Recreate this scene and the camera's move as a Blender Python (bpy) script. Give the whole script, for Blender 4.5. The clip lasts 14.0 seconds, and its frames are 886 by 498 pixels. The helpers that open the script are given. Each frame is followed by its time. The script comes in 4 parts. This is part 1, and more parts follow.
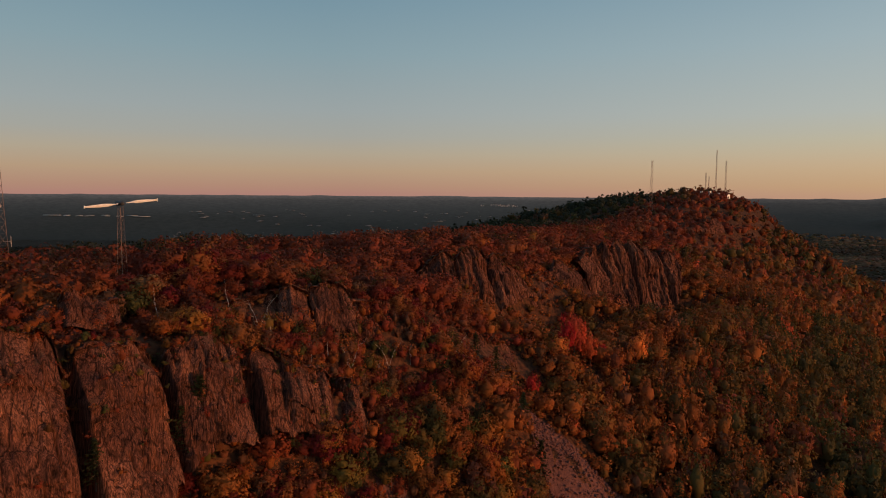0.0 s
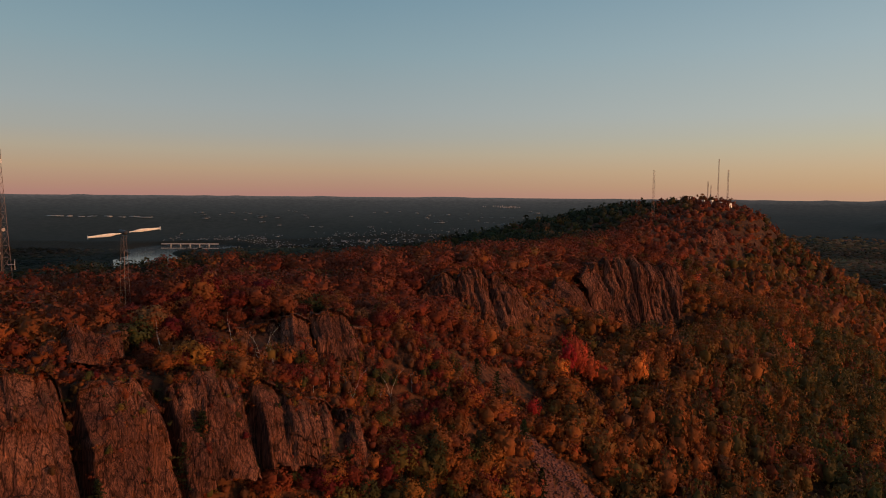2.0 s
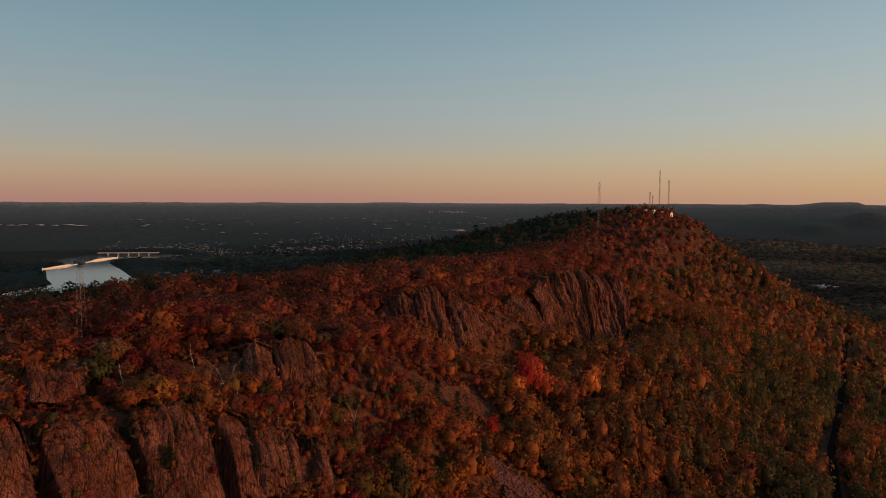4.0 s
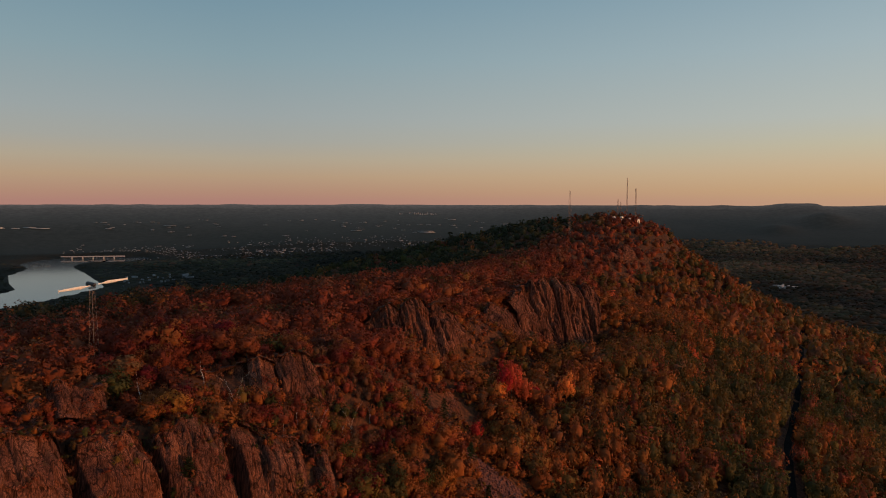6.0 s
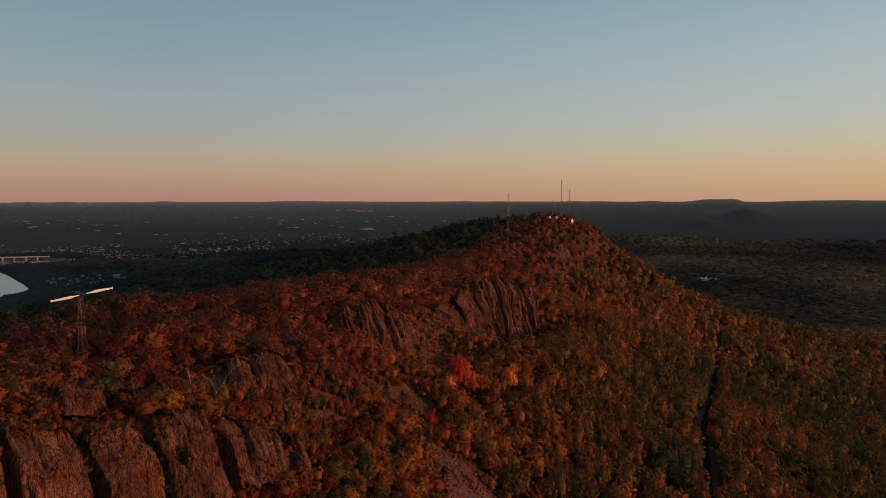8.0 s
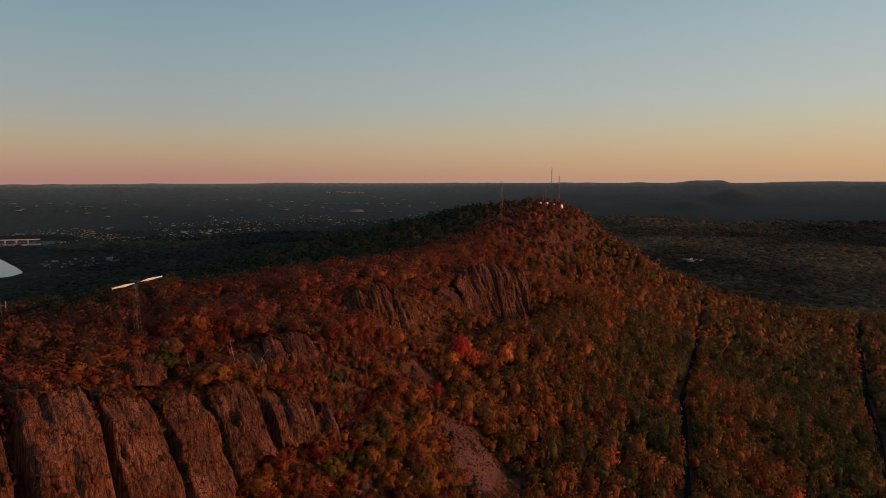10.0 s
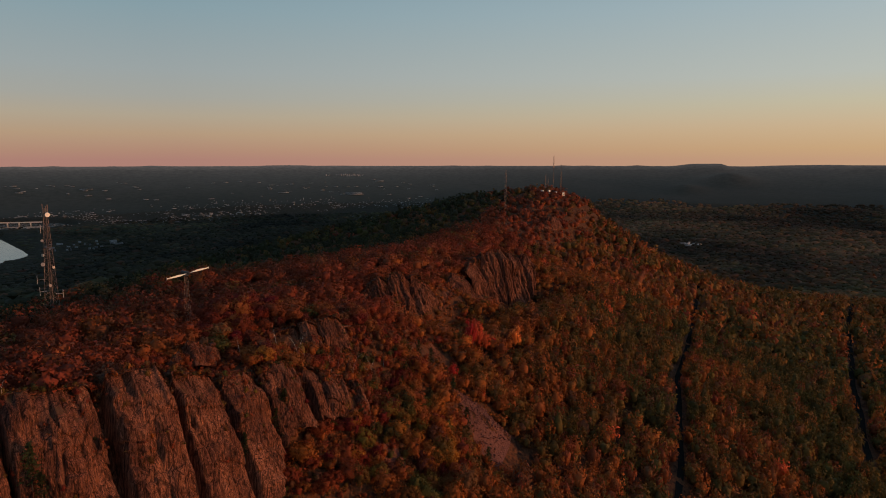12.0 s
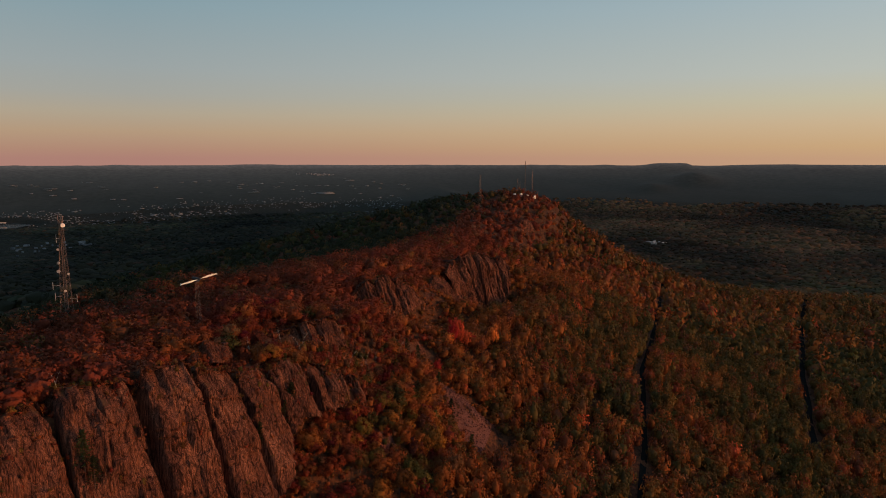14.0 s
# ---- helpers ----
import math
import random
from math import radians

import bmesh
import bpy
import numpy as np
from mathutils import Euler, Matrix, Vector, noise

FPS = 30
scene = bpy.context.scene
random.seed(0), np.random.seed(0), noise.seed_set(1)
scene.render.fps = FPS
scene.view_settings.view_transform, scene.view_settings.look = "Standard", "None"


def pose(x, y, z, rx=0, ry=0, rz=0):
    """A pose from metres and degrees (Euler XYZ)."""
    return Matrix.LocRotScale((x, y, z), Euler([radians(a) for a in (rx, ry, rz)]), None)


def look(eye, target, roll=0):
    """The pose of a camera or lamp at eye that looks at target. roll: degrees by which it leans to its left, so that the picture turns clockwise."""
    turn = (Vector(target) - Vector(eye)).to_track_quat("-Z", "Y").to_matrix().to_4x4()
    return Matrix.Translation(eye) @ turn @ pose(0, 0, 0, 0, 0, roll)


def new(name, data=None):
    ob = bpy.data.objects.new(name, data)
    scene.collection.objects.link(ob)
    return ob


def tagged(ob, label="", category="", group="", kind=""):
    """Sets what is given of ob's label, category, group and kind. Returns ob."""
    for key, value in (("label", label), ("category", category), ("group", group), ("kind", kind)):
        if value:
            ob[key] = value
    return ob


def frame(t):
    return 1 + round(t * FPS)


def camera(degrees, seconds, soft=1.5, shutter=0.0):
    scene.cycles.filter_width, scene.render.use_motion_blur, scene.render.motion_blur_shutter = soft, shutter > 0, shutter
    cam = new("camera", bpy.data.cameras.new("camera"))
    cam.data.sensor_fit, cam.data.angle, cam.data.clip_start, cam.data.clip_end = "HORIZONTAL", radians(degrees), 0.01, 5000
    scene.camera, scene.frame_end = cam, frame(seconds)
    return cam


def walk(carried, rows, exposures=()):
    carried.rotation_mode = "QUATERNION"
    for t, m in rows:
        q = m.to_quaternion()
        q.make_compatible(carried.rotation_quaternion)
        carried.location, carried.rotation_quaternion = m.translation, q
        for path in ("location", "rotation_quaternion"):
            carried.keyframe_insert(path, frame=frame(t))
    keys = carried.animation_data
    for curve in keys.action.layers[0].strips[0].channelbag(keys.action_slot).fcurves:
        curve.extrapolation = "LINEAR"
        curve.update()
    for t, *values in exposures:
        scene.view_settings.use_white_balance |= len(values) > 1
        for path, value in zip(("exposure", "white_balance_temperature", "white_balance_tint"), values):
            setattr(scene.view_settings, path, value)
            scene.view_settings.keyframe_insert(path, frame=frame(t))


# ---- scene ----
cam = camera(66.6, 14.0, soft=1.0)
PATH = [
    (0, (-1.589, 4.479, 250.257), (-1.583, 6.473, 250.099), 0.4),
    (0.5, (-1.673, 4.7, 252.633), (-1.669, 6.693, 252.473), 0.5),
    (1, (-1.754, 4.741, 254.37), (-1.75, 6.734, 254.207), 0.5),
    (1.5, (-1.698, 4.582, 255.562), (-1.695, 6.576, 255.404), 0.5),
    (2, (-1.504, 4.422, 257.275), (-1.504, 6.416, 257.117), 0.5),
    (2.5, (-2.008, 4.182, 258.978), (-1.975, 6.176, 258.823), 0.45),
    (3, (-2.583, 3.752, 260.23), (-2.547, 5.746, 260.078), 0.4),
    (3.2, (-3.087, 3.412, 260.629), (-3.024, 5.406, 260.48), 0.35),
    (5.5, (-9.771, -6.987, 267.294), (-9.558, -5.004, 267.153), 0.12),
    (6, (-11.788, -11.321, 268.593), (-11.539, -9.341, 268.452), 0.12),
    (6.5, (-14.301, -16.063, 270.308), (-13.999, -14.092, 270.164), 0.05),
    (7, (-16.4, -21.787, 271.38), (-16.049, -19.823, 271.238), 0.03),
    (7.5, (-18.887, -26.713, 272.83), (-18.496, -24.757, 272.686), 0.02),
    (8, (-21.162, -32.307, 273.743), (-20.73, -30.36, 273.59), -0.03),
    (10.3, (-34.987, -60.121, 280.433), (-34.522, -58.187, 280.217), -0.1),
    (10.5, (-36.246, -61.918, 281.085), (-35.78, -59.986, 280.866), -0.1),
    (11, (-39.465, -66.787, 283.081), (-38.999, -64.855, 282.856), -0.08),
    (11.5, (-42.521, -71.46, 284.238), (-42.053, -69.532, 283.988), -0.05),
    (12, (-45.559, -77.11, 286.064), (-45.092, -75.183, 285.802), 0),
    (12.5, (-48.633, -83.262, 287.771), (-48.168, -81.335, 287.508), 0),
    (13, (-51.76, -89.241, 289.773), (-51.218, -87.335, 289.508), 0.03),
    (13.5, (-54.843, -94.362, 291.087), (-54.29, -92.459, 290.822), 0.03),
    (14, (-58.247, -99.753, 292.571), (-57.694, -97.849, 292.304), 0.05),
]
walk(cam, [(t, look(eye, target, roll)) for t, eye, target, roll in PATH])

# ---- light: sunset from the west, clear sky ----
SUN_AZ, SUN_EL = 116.0, 3.8          # degrees clockwise from +y, degrees above level
sun_dir = Vector((math.sin(radians(SUN_AZ)) * math.cos(radians(SUN_EL)),
                  math.cos(radians(SUN_AZ)) * math.cos(radians(SUN_EL)), math.sin(radians(SUN_EL))))
sun_data = bpy.data.lights.new("sun", "SUN")
sun_data.energy, sun_data.angle, sun_data.color = 3.0, radians(0.6), (1.0, 0.445, 0.18)
sun = new("sun", sun_data)
sun.matrix_world = look(sun_dir * 1000, (0, 0, 0))

world = bpy.data.worlds.new("dusk_sky")
scene.world = world
world.use_nodes = True
wn, wl = world.node_tree.nodes, world.node_tree.links
wn.clear()
w_out, w_bg = wn.new("ShaderNodeOutputWorld"), wn.new("ShaderNodeBackground")
w_sky = wn.new("ShaderNodeTexSky")
w_sky.sky_type, w_sky.sun_disc = "NISHITA", False
w_sky.sun_elevation, w_sky.sun_rotation = radians(SUN_EL), radians(SUN_AZ)
w_co, w_sep = wn.new("ShaderNodeTexCoord"), wn.new("ShaderNodeSeparateXYZ")
wl.new(w_co.outputs["Generated"], w_sep.inputs[0])


def srgb(r, g, b):
    return tuple(((c / 255 + 0.055) / 1.055) ** 2.4 if c > 10 else c / 255 / 12.92 for c in (r, g, b)) + (1.0,)


def ramp(nodes, stops):
    node = nodes.new("ShaderNodeValToRGB")
    el = node.color_ramp.elements
    while len(el) > 1:
        el.remove(el[-1])
    el[0].position, el[0].color = stops[0]
    for p, c in stops[1:]:
        el.new(p).color = c
    return node


w_ramp = ramp(wn, [(0.0, srgb(178, 132, 120)), (0.012, srgb(181, 141, 121)), (0.035, srgb(185, 157, 130)), (0.06, srgb(180, 167, 147)), (0.085, srgb(168, 168, 161)),
                   (0.12, srgb(159, 168, 169)), (0.20, srgb(138, 162, 171)), (0.28, srgb(119, 150, 166)), (0.5, srgb(112, 144, 168)), (1.0, srgb(92, 118, 152))])
w_warm = ramp(wn, [(0.0, srgb(205, 165, 130)), (0.015, srgb(210, 174, 130)), (0.045, srgb(212, 186, 150)), (0.075, srgb(205, 196, 168)), (0.11, srgb(194, 198, 189)),
                   (0.2, srgb(174, 190, 195)), (0.28, srgb(152, 176, 188)), (0.5, srgb(126, 150, 172)), (1.0, srgb(94, 120, 153))])
wl.new(w_sep.outputs["Z"], w_ramp.inputs[0]); wl.new(w_sep.outputs["Z"], w_warm.inputs[0])
w_dot = wn.new("ShaderNodeVectorMath"); w_dot.operation = "DOT_PRODUCT"
w_dot.inputs[1].default_value = sun_dir
wl.new(w_co.outputs["Generated"], w_dot.inputs[0])
w_map = wn.new("ShaderNodeMapRange")
w_map.inputs["From Min"].default_value, w_map.inputs["From Max"].default_value = -0.55, 0.5
wl.new(w_dot.outputs["Value"], w_map.inputs["Value"])
w_mix = wn.new("ShaderNodeMix"); w_mix.data_type = "RGBA"
wl.new(w_map.outputs[0], w_mix.inputs["Factor"]); wl.new(w_ramp.outputs[0], w_mix.inputs["A"]); wl.new(w_warm.outputs[0], w_mix.inputs["B"])
w_scale = wn.new("ShaderNodeMix"); w_scale.data_type, w_scale.blend_type = "RGBA", "MULTIPLY"
w_scale.inputs["Factor"].default_value, w_scale.inputs["B"].default_value = 1.0, (0.06, 0.06, 0.06, 1)
wl.new(w_sky.outputs[0], w_scale.inputs["A"])
w_all = wn.new("ShaderNodeMix"); w_all.data_type = "RGBA"
w_all.inputs["Factor"].default_value = 0.92
wl.new(w_scale.outputs["Result"], w_all.inputs["A"]); wl.new(w_mix.outputs["Result"], w_all.inputs["B"])
wl.new(w_all.outputs["Result"], w_bg.inputs["Color"]); wl.new(w_bg.outputs[0], w_out.inputs[0])
w_bg.inputs["Strength"].default_value = 1.0


# ---- materials ----
def base_material(name, rough=0.9, metal=0.0, spec=0.2):
    m = bpy.data.materials.new(name)
    m.use_nodes = True
    p = m.node_tree.nodes["Principled BSDF"]
    p.inputs["Roughness"].default_value, p.inputs["Metallic"].default_value = rough, metal
    p.inputs["Specular IOR Level"].default_value = spec
    return m, m.node_tree.nodes, m.node_tree.links, p


def noise_node(n, l, coord, scale, detail=4.0, stretch=None):
    t = n.new("ShaderNodeTexNoise")
    t.inputs["Scale"].default_value, t.inputs["Detail"].default_value = scale, detail
    if stretch:
        mp = n.new("ShaderNodeMapping")
        mp.inputs["Scale"].default_value = stretch
        l.new(coord, mp.inputs[0]); l.new(mp.outputs[0], t.inputs["Vector"])
    else:
        l.new(coord, t.inputs["Vector"])
    return t


def mix_node(n, l, fac, a, b, blend="MIX"):
    x = n.new("ShaderNodeMix"); x.data_type, x.blend_type = "RGBA", blend
    for v, key in ((fac, "Factor"), (a, "A"), (b, "B")):
        if isinstance(v, (int, float, tuple)):
            x.inputs[key].default_value = v
        else:
            l.new(v, x.inputs[key])
    return x.outputs["Result"]


def surface(name, a, b, c=None, scale=1.0, fine=6.0, rough=0.9, bump=0.5, dist=0.1, metal=0.0, spec=0.2, stretch=None):
    """Two colours in patches, a third in fine stains, and fine relief."""
    m, n, l, p = base_material(name, rough, metal, spec)
    co = n.new("ShaderNodeNewGeometry").outputs["Position"]
    big = noise_node(n, l, co, scale, 5, stretch)
    r1 = ramp(n, [(0.38, (0, 0, 0, 1)), (0.62, (1, 1, 1, 1))])
    l.new(big.outputs[0], r1.inputs[0])
    col = mix_node(n, l, r1.outputs[0], (*a, 1), (*b, 1))
    small = noise_node(n, l, co, fine, 6, stretch)
    r2 = ramp(n, [(0.45, (0, 0, 0, 1)), (0.7, (1, 1, 1, 1))])
    l.new(small.outputs[0], r2.inputs[0])
    col = mix_node(n, l, r2.outputs[0], col, (*(c or b), 1))
    l.new(col, p.inputs["Base Color"])
    if bump:
        bp = n.new("ShaderNodeBump")
        bp.inputs["Strength"].default_value, bp.inputs["Distance"].default_value = bump, dist
        l.new(small.outputs[0], bp.inputs["Height"]); l.new(bp.outputs[0], p.inputs["Normal"])
    return m


def leaf_material(name, colour=None):
    """Foliage: the tree's own colour, varied leaf clump by leaf clump and tree by tree."""
    m, n, l, p = base_material(name, 0.8, 0, 0.15)
    geo, info = n.new("ShaderNodeNewGeometry"), n.new("ShaderNodeObjectInfo")
    if colour is None:
        at = n.new("ShaderNodeAttribute"); at.attribute_name = "leaf"
        col = at.outputs["Color"]
    else:
        hsv = n.new("ShaderNodeHueSaturation")
        hsv.inputs["Color"].default_value = (*colour, 1)
        mr = n.new("ShaderNodeMapRange"); mr.inputs["To Min"].default_value, mr.inputs["To Max"].default_value = 0.475, 0.525
        l.new(info.outputs["Random"], mr.inputs[0]); l.new(mr.outputs[0], hsv.inputs["Hue"])
        mv = n.new("ShaderNodeMapRange"); mv.inputs["To Min"].default_value, mv.inputs["To Max"].default_value = 0.65, 1.3
        l.new(info.outputs["Random"], mv.inputs[0]); l.new(mv.outputs[0], hsv.inputs["Value"])
        col = hsv.outputs[0]
    mr2 = n.new("ShaderNodeMapRange"); mr2.inputs["To Min"].default_value, mr2.inputs["To Max"].default_value = 0.84, 1.16
    l.new(geo.outputs["Random Per Island"], mr2.inputs[0])
    h2 = n.new("ShaderNodeHueSaturation")
    l.new(col, h2.inputs["Color"]); l.new(mr2.outputs[0], h2.inputs["Value"])
    l.new(h2.outputs[0], p.inputs["Base Color"])
    tr = n.new("ShaderNodeBsdfTranslucent"); l.new(h2.outputs[0], tr.inputs["Color"])
    ms = n.new("ShaderNodeMixShader"); ms.inputs[0].default_value = 0.33
    l.new(p.outputs[0], ms.inputs[1]); l.new(tr.outputs[0], ms.inputs[2])
    l.new(ms.outputs[0], n["Material Output"].inputs["Surface"])
    return m


M_ROCK, n, l, p = base_material("basalt_rock", 0.92, 0, 0.15)
co = n.new("ShaderNodeNewGeometry").outputs["Position"]
tone = noise_node(n, l, co, 0.16, 6, (1, 1, 0.45))
tr_ = ramp(n, [(0.34, (0.075, 0.029, 0.02, 1)), (0.5, (0.135, 0.051, 0.031, 1)), (0.66, (0.205, 0.083, 0.05, 1))])
l.new(tone.outputs[0], tr_.inputs[0])
grain = noise_node(n, l, co, 3.2, 10, (1, 1, 0.12))
grain.inputs["Roughness"].default_value = 0.68
gr = ramp(n, [(0.34, (0.42, 0.41, 0.4, 1)), (0.48, (0.9, 0.9, 0.9, 1)), (0.66, (1.4, 1.36, 1.32, 1))])
l.new(grain.outputs[0], gr.inputs[0])
streak = noise_node(n, l, co, 4.5, 8, (1, 1, 0.07))
sk = ramp(n, [(0.36, (0.42, 0.41, 0.4, 1)), (0.5, (1, 1, 1, 1)), (0.64, (1.55, 1.52, 1.48, 1))])
l.new(streak.outputs[0], sk.inputs[0])
col = mix_node(n, l, 1.0, mix_node(n, l, 1.0, tr_.outputs[0], gr.outputs[0], "MULTIPLY"), sk.outputs[0], "MULTIPLY")
bend = noise_node(n, l, co, 0.5, 3)
shift = n.new("ShaderNodeVectorMath"); shift.operation = "MULTIPLY_ADD"
shift.inputs[1].default_value = (0.7, 0.7, 0.7)
l.new(bend.outputs["Color"], shift.inputs[0]); l.new(co, shift.inputs[2])
crack_h = None
for size, stretch, width, dark in ((0.42, (1, 1, 0.09), 0.07, 0.25), (1.0, (1, 1, 0.16), 0.08, 0.5)):
    mp = n.new("ShaderNodeMapping"); mp.inputs["Scale"].default_value = stretch
    vo = n.new("ShaderNodeTexVoronoi"); vo.feature = "DISTANCE_TO_EDGE"; vo.inputs["Scale"].default_value = size
    l.new(shift.outputs[0], mp.inputs[0]); l.new(mp.outputs[0], vo.inputs["Vector"])
    cr = ramp(n, [(0.0, (dark, dark, dark, 1)), (width, (1, 1, 1, 1))])
    l.new(vo.outputs["Distance"], cr.inputs[0])
    col = mix_node(n, l, 1.0, col, cr.outputs[0], "MULTIPLY")
    crack_h = cr.outputs[0] if crack_h is None else mix_node(n, l, 0.5, crack_h, cr.outputs[0], "MULTIPLY")
sep = n.new("ShaderNodeSeparateXYZ"); l.new(n.new("ShaderNodeNewGeometry").outputs["Normal"], sep.inputs[0])
lichen = n.new("ShaderNodeMath"); lichen.operation = "MULTIPLY_ADD"; lichen.inputs[1].default_value = 0.5
l.new(noise_node(n, l, co, 0.45, 5).outputs[0], lichen.inputs[0]); l.new(sep.outputs["Z"], lichen.inputs[2])
turf = ramp(n, [(0.0, (0, 0, 0, 1)), (0.94, (0, 0, 0, 1)), (1.0, (0.85, 0.85, 0.85, 1))])
half_up = n.new("ShaderNodeMath"); half_up.operation = "MULTIPLY"; half_up.inputs[1].default_value = 0.87
l.new(lichen.outputs[0], half_up.inputs[0]); l.new(half_up.outputs[0], turf.inputs[0])
moss = mix_node(n, l, noise_node(n, l, co, 1.8, 7).outputs[0], (0.06, 0.034, 0.016, 1), (0.15, 0.062, 0.028, 1))
l.new(mix_node(n, l, turf.outputs[0], col, moss), p.inputs["Base Color"])
bp = n.new("ShaderNodeBump"); bp.inputs["Strength"].default_value, bp.inputs["Distance"].default_value = 1.0, 0.5
l.new(mix_node(n, l, 0.35, mix_node(n, l, 0.25, grain.outputs[0], crack_h), streak.outputs[0]), bp.inputs["Height"]); l.new(bp.outputs[0], p.inputs["Normal"])
M_SCREE = surface("scree", (0.17, 0.068, 0.05), (0.135, 0.054, 0.04), (0.09, 0.038, 0.03), 0.1, 1.2, 0.95, 1.0, 0.4)
M_BARK = surface("bark", (0.12, 0.08, 0.06), (0.07, 0.05, 0.04), None, 2, 9, 0.9, 0.5, 0.03)
M_DEAD = surface("bleached_wood", (0.55, 0.48, 0.42), (0.42, 0.36, 0.3), None, 2, 9, 0.8, 0.4, 0.02)
M_STEEL = surface("weathered_steel", (0.27, 0.18, 0.14), (0.2, 0.13, 0.1), (0.13, 0.085, 0.07), 0.8, 6, 0.6, 0.2, 0.01, 0.3, 0.4)
M_DARK = surface("dark_steel", (0.06, 0.05, 0.05), (0.03, 0.03, 0.03), None, 2, 8, 0.6, 0.1, 0.01, 0.2, 0.4)
M_WHITE = surface("white_paint", (0.82, 0.8, 0.76), (0.72, 0.69, 0.64), (0.6, 0.56, 0.5), 1.5, 9, 0.45, 0.05, 0.01, 0, 0.5)
M_ROOF = surface("pale_roof", (0.17, 0.165, 0.16), (0.06, 0.06, 0.062), (0.24, 0.235, 0.23), 0.02, 0.12, 0.6, 0, 0.01)
# near black, as the shade of the tree-lined cuts is in this colour
M_ROAD = surface("shaded_road", (0.016, 0.015, 0.013), (0.011, 0.011, 0.01), (0.022, 0.02, 0.017), 0.1, 2, 1.0, 0.3, 0.02, 0, 0.0)
M_CONCRETE = surface("concrete", (0.4, 0.38, 0.36), (0.3, 0.29, 0.27), None, 0.2, 2, 0.85, 0.2, 0.02)
M_DISH = surface("dull_dish", (0.5, 0.42, 0.36), (0.4, 0.33, 0.29), (0.3, 0.24, 0.2), 1.5, 6, 0.6, 0.05, 0.01)
M_LEAF = leaf_material("mixed_foliage")

# ground: leaf litter near by, closed forest canopy in the distance
M_GROUND, n, l, p = base_material("woodland_ground", 0.95, 0, 0.1)
co = n.new("ShaderNodeNewGeometry").outputs["Position"]
lr = ramp(n, [(0.36, (0.035, 0.018, 0.012, 1)), (0.47, (0.085, 0.034, 0.018, 1)), (0.56, (0.12, 0.048, 0.022, 1)), (0.68, (0.055, 0.03, 0.017, 1))])
l.new(noise_node(n, l, co, 0.55, 8).outputs[0], lr.inputs[0])
litter = lr.outputs[0]
patch = noise_node(n, l, co, 0.004, 6)
pr = ramp(n, [(0.42, (0.026, 0.02, 0.01, 1)), (0.5, (0.036, 0.025, 0.012, 1)), (0.6, (0.022, 0.02, 0.011, 1)), (0.7, (0.04, 0.03, 0.018, 1))])
l.new(patch.outputs[0], pr.inputs[0])
canopy = mix_node(n, l, noise_node(n, l, co, 0.07, 5).outputs[0], pr.outputs[0], (0.016, 0.014, 0.009, 1))
ln = n.new("ShaderNodeVectorMath"); ln.operation = "LENGTH"; l.new(co, ln.inputs[0])
mr = n.new("ShaderNodeMapRange"); mr.inputs["From Min"].default_value, mr.inputs["From Max"].default_value = 500, 1100
l.new(ln.outputs["Value"], mr.inputs[0])
l.new(mix_node(n, l, mr.outputs[0], litter, canopy), p.inputs["Base Color"])
bp = n.new("ShaderNodeBump"); bp.inputs["Strength"].default_value, bp.inputs["Distance"].default_value = 1.0, 3.0
l.new(noise_node(n, l, co, 0.09, 5).outputs[0], bp.inputs["Height"]); l.new(bp.outputs[0], p.inputs["Normal"])

# far plain: dark woods, with haze put in as a glow that grows with distance
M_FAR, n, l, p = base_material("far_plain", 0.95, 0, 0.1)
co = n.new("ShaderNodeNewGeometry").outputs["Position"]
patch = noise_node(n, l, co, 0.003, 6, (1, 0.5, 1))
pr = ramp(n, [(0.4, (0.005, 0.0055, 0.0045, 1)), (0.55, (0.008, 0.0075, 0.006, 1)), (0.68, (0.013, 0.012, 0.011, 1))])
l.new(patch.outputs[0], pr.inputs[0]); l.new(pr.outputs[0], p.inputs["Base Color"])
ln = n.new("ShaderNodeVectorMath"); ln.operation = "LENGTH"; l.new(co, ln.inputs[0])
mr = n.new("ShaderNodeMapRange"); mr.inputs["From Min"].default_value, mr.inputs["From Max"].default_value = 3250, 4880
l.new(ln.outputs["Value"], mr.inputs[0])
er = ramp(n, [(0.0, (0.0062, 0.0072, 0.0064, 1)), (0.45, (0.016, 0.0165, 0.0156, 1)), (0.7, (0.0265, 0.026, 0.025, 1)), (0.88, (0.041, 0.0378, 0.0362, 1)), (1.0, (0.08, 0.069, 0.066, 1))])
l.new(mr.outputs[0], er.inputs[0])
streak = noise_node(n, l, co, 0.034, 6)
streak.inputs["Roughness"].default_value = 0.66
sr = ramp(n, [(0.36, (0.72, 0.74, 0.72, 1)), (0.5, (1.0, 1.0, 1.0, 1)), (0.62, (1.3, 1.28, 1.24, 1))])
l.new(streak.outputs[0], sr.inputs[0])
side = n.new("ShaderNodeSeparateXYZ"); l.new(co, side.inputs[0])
# the painted haze glow is set weaker toward the west
west_haze = n.new("ShaderNodeMapRange")
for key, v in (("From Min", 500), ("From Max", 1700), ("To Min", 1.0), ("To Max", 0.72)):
    west_haze.inputs[key].default_value = v
l.new(side.outputs["X"], west_haze.inputs["Value"])
air = mix_node(n, l, 1.0, er.outputs[0], west_haze.outputs[0], "MULTIPLY")
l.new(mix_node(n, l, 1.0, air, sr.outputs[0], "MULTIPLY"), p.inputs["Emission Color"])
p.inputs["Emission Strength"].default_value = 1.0

